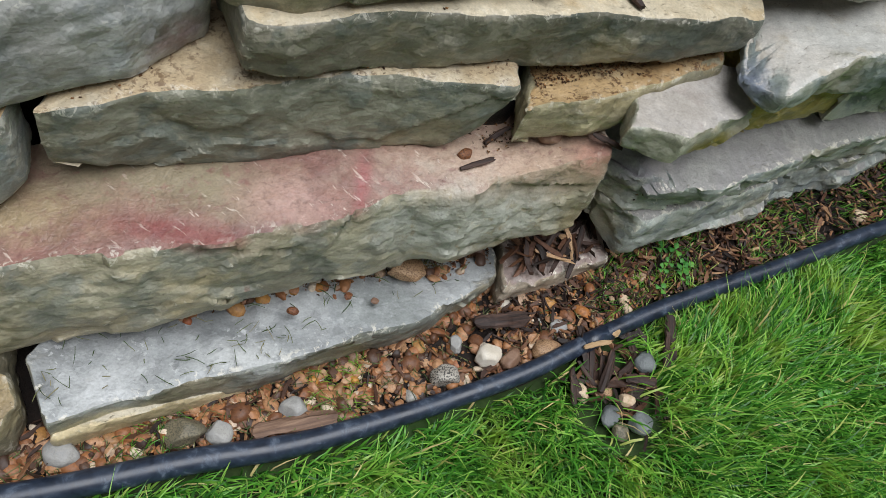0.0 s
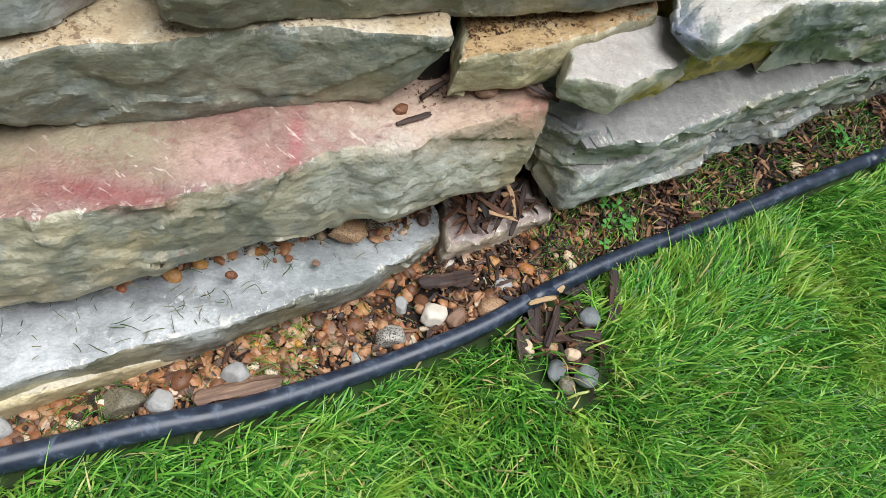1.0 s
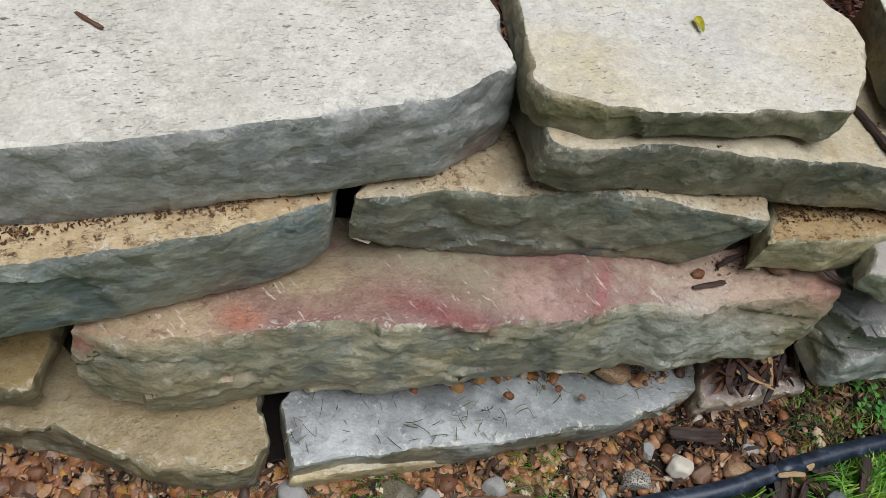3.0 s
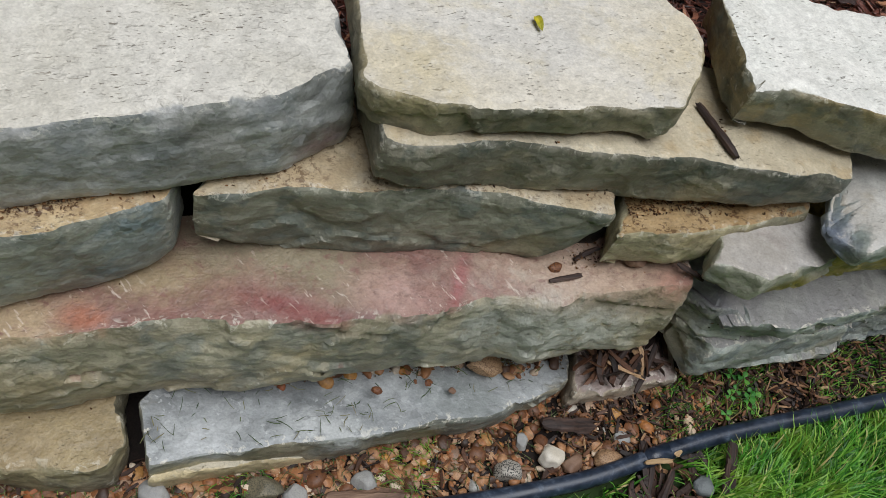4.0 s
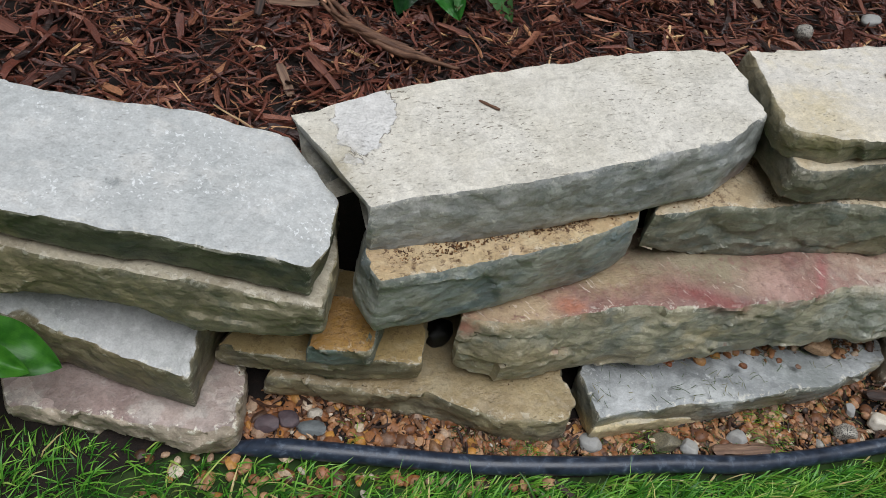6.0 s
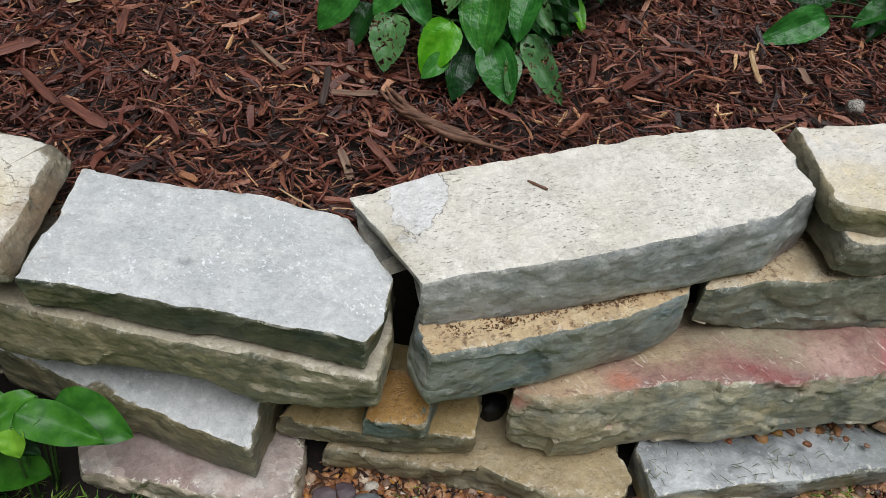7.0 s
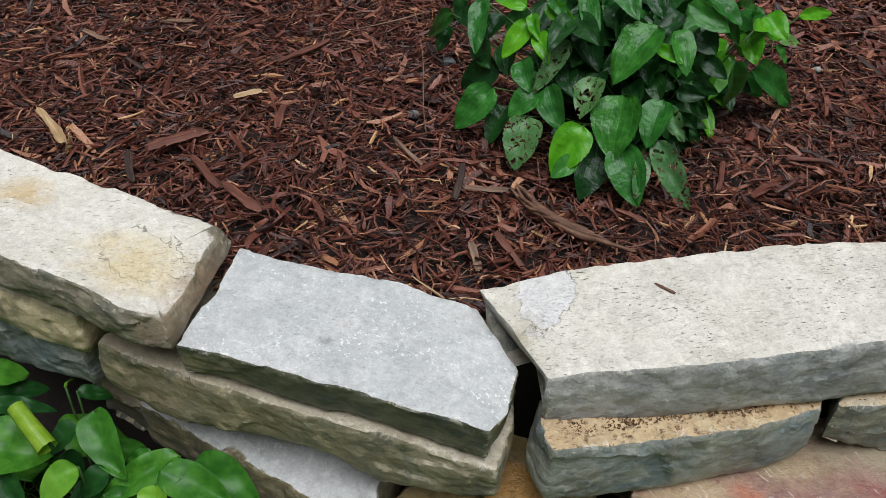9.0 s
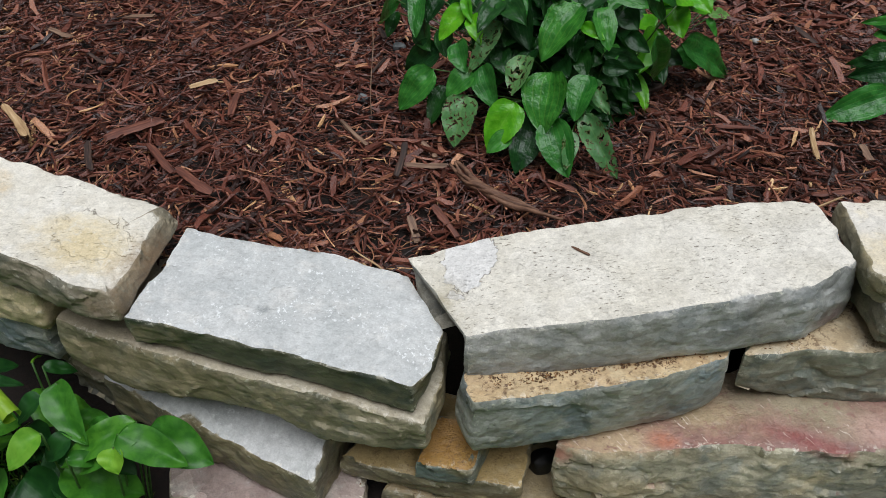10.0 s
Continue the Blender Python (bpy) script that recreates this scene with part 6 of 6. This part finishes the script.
leaf(perennial, (-0.953, 1.518, 0.766), (-0.867, 1.494, 0.740), 0.044, "G")
leaf(perennial, (-0.985, 1.461, 0.694), (-0.933, 1.430, 0.691), 0.026, "B")
leaf(perennial, (-1.256, 1.487, 0.677), (-1.290, 1.424, 0.623), 0.044, "B")
leaf(perennial, (-1.230, 1.468, 0.667), (-1.189, 1.404, 0.647), 0.036, "B")
leaf(perennial, (-1.255, 1.497, 0.691), (-1.226, 1.437, 0.674), 0.027, "B")
leaf(perennial, (-1.227, 1.504, 0.716), (-1.156, 1.449, 0.712), 0.036, "B")
leaf(perennial, (-1.272, 1.508, 0.698), (-1.344, 1.510, 0.706), 0.033, "B")
leaf(perennial, (-1.384, 1.552, 0.675), (-1.367, 1.448, 0.611), 0.048, "G")
leaf(perennial, (-1.487, 1.628, 0.588), (-1.624, 1.721, 0.467), 0.051, "G")
leaf(perennial, (-1.518, 1.682, 0.529), (-1.531, 1.635, 0.484), 0.040, "D")
leaf(perennial, (-1.337, 1.550, 0.651), (-1.357, 1.498, 0.618), 0.051, "D")
leaf(perennial, (-1.377, 1.529, 0.593), (-1.338, 1.457, 0.573), 0.055, "D")
leaf(perennial, (-1.303, 1.509, 0.614), (-1.287, 1.439, 0.577), 0.058, "D")
leaf(perennial, (-1.251, 1.437, 0.614), (-1.214, 1.371, 0.593), 0.049, "G")
leaf(perennial, (-1.159, 1.454, 0.672), (-1.198, 1.366, 0.595), 0.039, "W")
leaf(perennial, (-1.044, 1.532, 0.727), (-1.060, 1.467, 0.685), 0.071, "D")
leaf(perennial, (-0.972, 1.545, 0.737), (-0.996, 1.490, 0.713), 0.055, "D")
leaf(perennial, (-0.980, 1.465, 0.632), (-0.957, 1.415, 0.609), 0.040, "D")
leaf(perennial, (-0.929, 1.457, 0.614), (-0.875, 1.449, 0.619), 0.033, "D")
leaf(perennial, (-1.267, 1.417, 0.511), (-1.287, 1.348, 0.456), 0.051, "D")
leaf(perennial, (-1.080, 1.312, 0.496), (-1.110, 1.264, 0.474), 0.038, "G")
leaf(perennial, (-0.951, 1.335, 0.521), (-0.939, 1.268, 0.478), 0.034, "W")
leaf(perennial, (-0.824, 1.630, 0.690), (-0.785, 1.791, 0.664), 0.033, "B")
leaf(perennial, (-0.737, 1.878, 0.637), (-0.651, 1.993, 0.627), 0.029, "B")
leaf(perennial, (-0.808, 1.728, 0.649), (-0.748, 1.810, 0.617), 0.028, "B")
leaf(perennial, (-0.769, 1.806, 0.606), (-0.711, 1.850, 0.595), 0.027, "W")
leaf(perennial, (-0.767, 1.801, 0.594), (-0.730, 1.797, 0.561), 0.025, "G")
leaf(perennial, (-0.917, 1.537, 0.781), (-0.846, 1.515, 0.755), 0.041, "G", False)
leaf(perennial, (-0.882, 1.557, 0.719), (-0.815, 1.672, 0.631), 0.062, "D", False)
leaf(perennial, (-0.867, 1.554, 0.774), (-0.803, 1.766, 0.691), 0.036, "G", False)
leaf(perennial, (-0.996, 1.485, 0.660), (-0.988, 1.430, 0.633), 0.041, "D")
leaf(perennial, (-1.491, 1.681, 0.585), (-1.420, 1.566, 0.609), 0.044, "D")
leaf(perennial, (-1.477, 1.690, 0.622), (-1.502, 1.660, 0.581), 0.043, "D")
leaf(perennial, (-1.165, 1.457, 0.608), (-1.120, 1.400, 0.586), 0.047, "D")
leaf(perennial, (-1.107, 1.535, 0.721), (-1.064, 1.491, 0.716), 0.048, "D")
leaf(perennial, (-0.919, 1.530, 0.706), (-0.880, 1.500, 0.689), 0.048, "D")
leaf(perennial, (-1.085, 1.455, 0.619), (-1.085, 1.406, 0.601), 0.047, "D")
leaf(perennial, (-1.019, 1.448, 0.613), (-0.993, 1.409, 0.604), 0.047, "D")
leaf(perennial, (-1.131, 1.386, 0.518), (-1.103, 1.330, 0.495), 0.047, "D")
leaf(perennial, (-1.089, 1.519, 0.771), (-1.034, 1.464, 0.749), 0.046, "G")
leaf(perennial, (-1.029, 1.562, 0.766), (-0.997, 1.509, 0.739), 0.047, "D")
leaf(perennial, (-1.217, 1.517, 0.739), (-1.181, 1.459, 0.721), 0.039, "G")
g_leaf = random.Random(5)
for i in range(72):
    a, r = g_leaf.uniform(0, 6.28), g_leaf.uniform(0.05, 0.27)
    foot = Vector((0.04 * math.cos(a), 0.04 * math.sin(a), 0.0))
    top = Vector((1.2 * r * math.cos(a), 0.06 + 0.9 * r * math.sin(a), g_leaf.uniform(0.06, 0.30)))
    if top.x > 0.06 and top.y < 0.14:
        continue
    path = [foot.lerp(top, s) + Vector((0, 0, 0.03 * math.sin(3.1 * s))) for s in (0, 0.2, 0.4, 0.6, 0.8, 1)]
    v, f = tube(path, 0.003, 6)
    stem = place("stem", mesh_of("stem", v, f), mat_stem)
    stem.parent = perennial["root"]
    # inner leaves mostly take the dark copy, so the interior's shade is coloured in
    for k in range(11):
        p = path[1 + k % 5] + perennial["foot"]
        t, ln_ = g_leaf.uniform(0, 6.28), g_leaf.uniform(0.06, 0.10)
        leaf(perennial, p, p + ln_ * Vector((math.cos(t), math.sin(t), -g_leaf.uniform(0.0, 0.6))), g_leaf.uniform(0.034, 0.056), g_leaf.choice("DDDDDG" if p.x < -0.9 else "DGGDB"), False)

hosta = plant_root("hosta", "hosta with broad glossy green leaves at the foot of the wall", "plant", (-1.66, 0.40, -0.005), (-1.66, 0.42, 0.05))
leaf(hosta, (-1.471, 0.512, 0.270), (-1.547, 0.418, 0.245), 0.049, "H")
leaf(hosta, (-1.538, 0.506, 0.270), (-1.591, 0.476, 0.245), 0.023, "H")
leaf(hosta, (-1.476, 0.524, 0.250), (-1.359, 0.523, 0.225), 0.071, "H")
leaf(hosta, (-1.499, 0.482, 0.280), (-1.382, 0.493, 0.255), 0.054, "H")
leaf(hosta, (-1.487, 0.516, 0.280), (-1.574, 0.409, 0.255), 0.047, "H")
leaf(hosta, (-1.655, 0.513, 0.310), (-1.562, 0.445, 0.285), 0.054, "H")
leaf(hosta, (-1.612, 0.492, 0.250), (-1.586, 0.535, 0.225), 0.027, "H")
leaf(hosta, (-1.608, 0.424, 0.300), (-1.638, 0.360, 0.275), 0.047, "K")
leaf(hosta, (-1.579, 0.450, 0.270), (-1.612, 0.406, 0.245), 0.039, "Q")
leaf(hosta, (-1.789, 0.385, 0.300), (-1.696, 0.435, 0.275), 0.082, "H")
leaf(hosta, (-1.743, 0.455, 0.340), (-1.666, 0.430, 0.315), 0.032, "R")
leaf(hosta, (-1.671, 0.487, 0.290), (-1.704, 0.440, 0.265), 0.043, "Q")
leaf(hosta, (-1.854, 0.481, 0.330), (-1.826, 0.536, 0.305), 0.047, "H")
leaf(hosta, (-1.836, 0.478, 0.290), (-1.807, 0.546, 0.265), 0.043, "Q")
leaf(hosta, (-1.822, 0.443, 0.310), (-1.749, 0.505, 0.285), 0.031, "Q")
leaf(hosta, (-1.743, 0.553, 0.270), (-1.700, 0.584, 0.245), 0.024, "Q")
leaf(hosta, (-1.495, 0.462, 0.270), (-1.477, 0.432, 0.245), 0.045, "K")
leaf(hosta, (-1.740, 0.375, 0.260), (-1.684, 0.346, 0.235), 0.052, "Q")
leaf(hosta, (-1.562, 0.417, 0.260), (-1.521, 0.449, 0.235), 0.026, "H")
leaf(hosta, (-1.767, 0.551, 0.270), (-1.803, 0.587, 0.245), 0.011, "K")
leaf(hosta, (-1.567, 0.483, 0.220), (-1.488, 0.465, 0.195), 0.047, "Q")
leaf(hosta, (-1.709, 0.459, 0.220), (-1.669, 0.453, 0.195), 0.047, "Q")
# low filling leaves, two in three in the colour with shade in it
g_host = random.Random(9)
for i in range(22):
    a, r = g_host.uniform(0, 6.28), g_host.uniform(0.02, 0.15)
    cx, cy, h = -1.74 + 1.2 * r * math.cos(a), 0.40 + 0.7 * r * math.sin(a), g_host.uniform(0.10, 0.20)
    far = g_host.uniform(0.10, 0.14)
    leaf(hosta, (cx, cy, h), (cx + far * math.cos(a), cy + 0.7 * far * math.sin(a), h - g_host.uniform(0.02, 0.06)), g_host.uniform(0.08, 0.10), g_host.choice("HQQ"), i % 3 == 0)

daisy = plant_root("yellow_flowered_plant", "leafy plant with a few small yellow flowers in the mulch", "plant", (-0.02, 1.92, 0.43), (-0.02, 1.95, 0.42))
leaf(daisy, (-0.335, 1.775, 0.505), (-0.455, 1.690, 0.468), 0.070, "G")
leaf(daisy, (-0.300, 1.880, 0.520), (-0.420, 1.860, 0.490), 0.050, "D")
leaf(daisy, (-0.270, 1.980, 0.600), (-0.420, 1.960, 0.590), 0.036, "G")
leaf(daisy, (0.000, 1.780, 0.560), (0.045, 1.690, 0.480), 0.060, "G")
leaf(daisy, (0.010, 1.790, 0.570), (0.005, 1.700, 0.500), 0.045, "B")
leaf(daisy, (0.215, 1.830, 0.600), (0.160, 1.640, 0.490), 0.062, "G")
leaf(daisy, (0.250, 1.780, 0.540), (0.275, 1.660, 0.480), 0.036, "D")
leaf(daisy, (0.280, 1.850, 0.560), (0.340, 1.740, 0.520), 0.050, "B")
leaf(daisy, (-0.120, 1.830, 0.520), (-0.140, 1.760, 0.470), 0.045, "D")
leaf(daisy, (-0.180, 1.850, 0.540), (-0.270, 1.790, 0.500), 0.055, "G")
g_day = random.Random(15)
for i in range(110):
    a, h = g_day.uniform(0, 6.28), g_day.uniform(0.0, 0.24)
    r = g_day.uniform(0.06, 0.26)
    cx, cy, far = -0.02 + 1.3 * r * math.cos(a), 1.98 + 0.7 * r * math.sin(a), g_day.uniform(0.05, 0.09)
    leaf(daisy, (cx, cy, 0.45 + h), (cx + far * math.cos(a), cy + far * math.sin(a), 0.45 + h - far * g_day.uniform(0.1, 0.6)), g_day.uniform(0.028, 0.05), g_day.choice("DDDG"))


def flower(plant, x, y, z):
    """A small yellow daisy: eight petals round a domed eye."""
    root = plant["root"]
    c = Vector((x, y, z))
    for k in range(8):
        a = k * math.pi / 4
        d, s = Vector((math.cos(a), math.sin(a), 0.1)), Vector((-math.sin(a), math.cos(a), 0))
        me = mesh_of("petal", [d * 0.002, d * 0.007 + s * 0.0024, d * 0.013, d * 0.007 - s * 0.0024 - Vector((0, 0, 0.0006))], [(0, 1, 2, 3)])
        ob = place("petal", me, mat_petal)
        ob.parent, ob.location = root, c - root.location
    v, f = ICO2
    ob = place("flower_eye", mesh_of("flower_eye", v * np.array([0.0035, 0.0035, 0.0025]), [tuple(int(i) for i in t) for t in f]), mat_eye, c - root.location)
    ob.parent = root
    v, f = tube([(plant["foot"]).lerp(c, s) - root.location for s in (0, 0.3, 0.6, 1.0)], 0.0016, 6)
    ob = place("stalk", mesh_of("stalk", v, f), mat_stem)
    ob.parent = root


mat_petal = pebble_material("yellow_petal", (222, 176, 30), (232, 190, 50), rough=0.5)
mat_eye = pebble_material("flower_eye", (170, 120, 30), (140, 96, 24), rough=0.7)
flower(daisy, -0.345, 1.90, 0.53)
flower(daisy, -0.315, 1.88, 0.545)


def clover(x, y, reach, count, seed):
    """A low clover plant: three-part leaves on short stalks."""
    g = random.Random(seed)
    z0 = float(ground_z(x))
    root = tagged(new("clover"), "small bright green clover in the bark at the wall's foot", "plant", "clover by the wall")
    root.location = (x, y, z0)
    for _ in range(count):
        a, r = g.uniform(0, 6.28), reach * math.sqrt(g.random())
        c = Vector((r * math.cos(a), r * math.sin(a), g.uniform(0.018, 0.034)))
        turn, size = g.uniform(0, 6.28), g.uniform(0.009, 0.016)
        for k in range(3):
            t = turn + k * 2.09
            verts = [(0, 0, 0)]
            for j in range(9):
                s = (j / 8 - 0.5) * 1.75
                rr = size * (0.92 if j == 4 else 1.0)
                verts.append((rr * math.cos(s) ** 0.5 * math.cos(t + s * 0.62), rr * math.cos(s) ** 0.5 * math.sin(t + s * 0.62), 0.0025 - 0.004 * abs(s)))
            me = mesh_of("leaf", verts, [(0, j + 1, j + 2) for j in range(8)])
            ob = place("leaf", me, mat_clover)
            ob.parent, ob.location = root, c
        v, f = tube([Vector((0, 0, 0)), c * 0.5 + Vector((0, 0, 0.006)), c], 0.0008, 5)
        ob = place("stalk", mesh_of("stalk", v, f), mat_stem)
        ob.parent = root


mat_clover = leaf_material("clover_leaf", (56, 120, 46), (92, 152, 70), rough=0.5)
clover(0.375, 1.145, 0.050, 9, 3)
clover(0.93, 1.38, 0.040, 9, 4)
clover(0.62, 0.93, 0.022, 4, 5)

# a fallen yellow leaf on the cap
fallen = tagged(place("fallen_leaf", leaf_mesh(0.026, 0.011, 0.5, 0.1, 0.06, 3.0), pebble_material("yellow_leaf", (190, 176, 40), (150, 150, 40), rough=0.5), (-0.208, 1.268, 0.574)), "small curled yellow leaf fallen on the cap slab", "leaf")
fallen.rotation_euler = (0.1, 0.2, radians(-155))
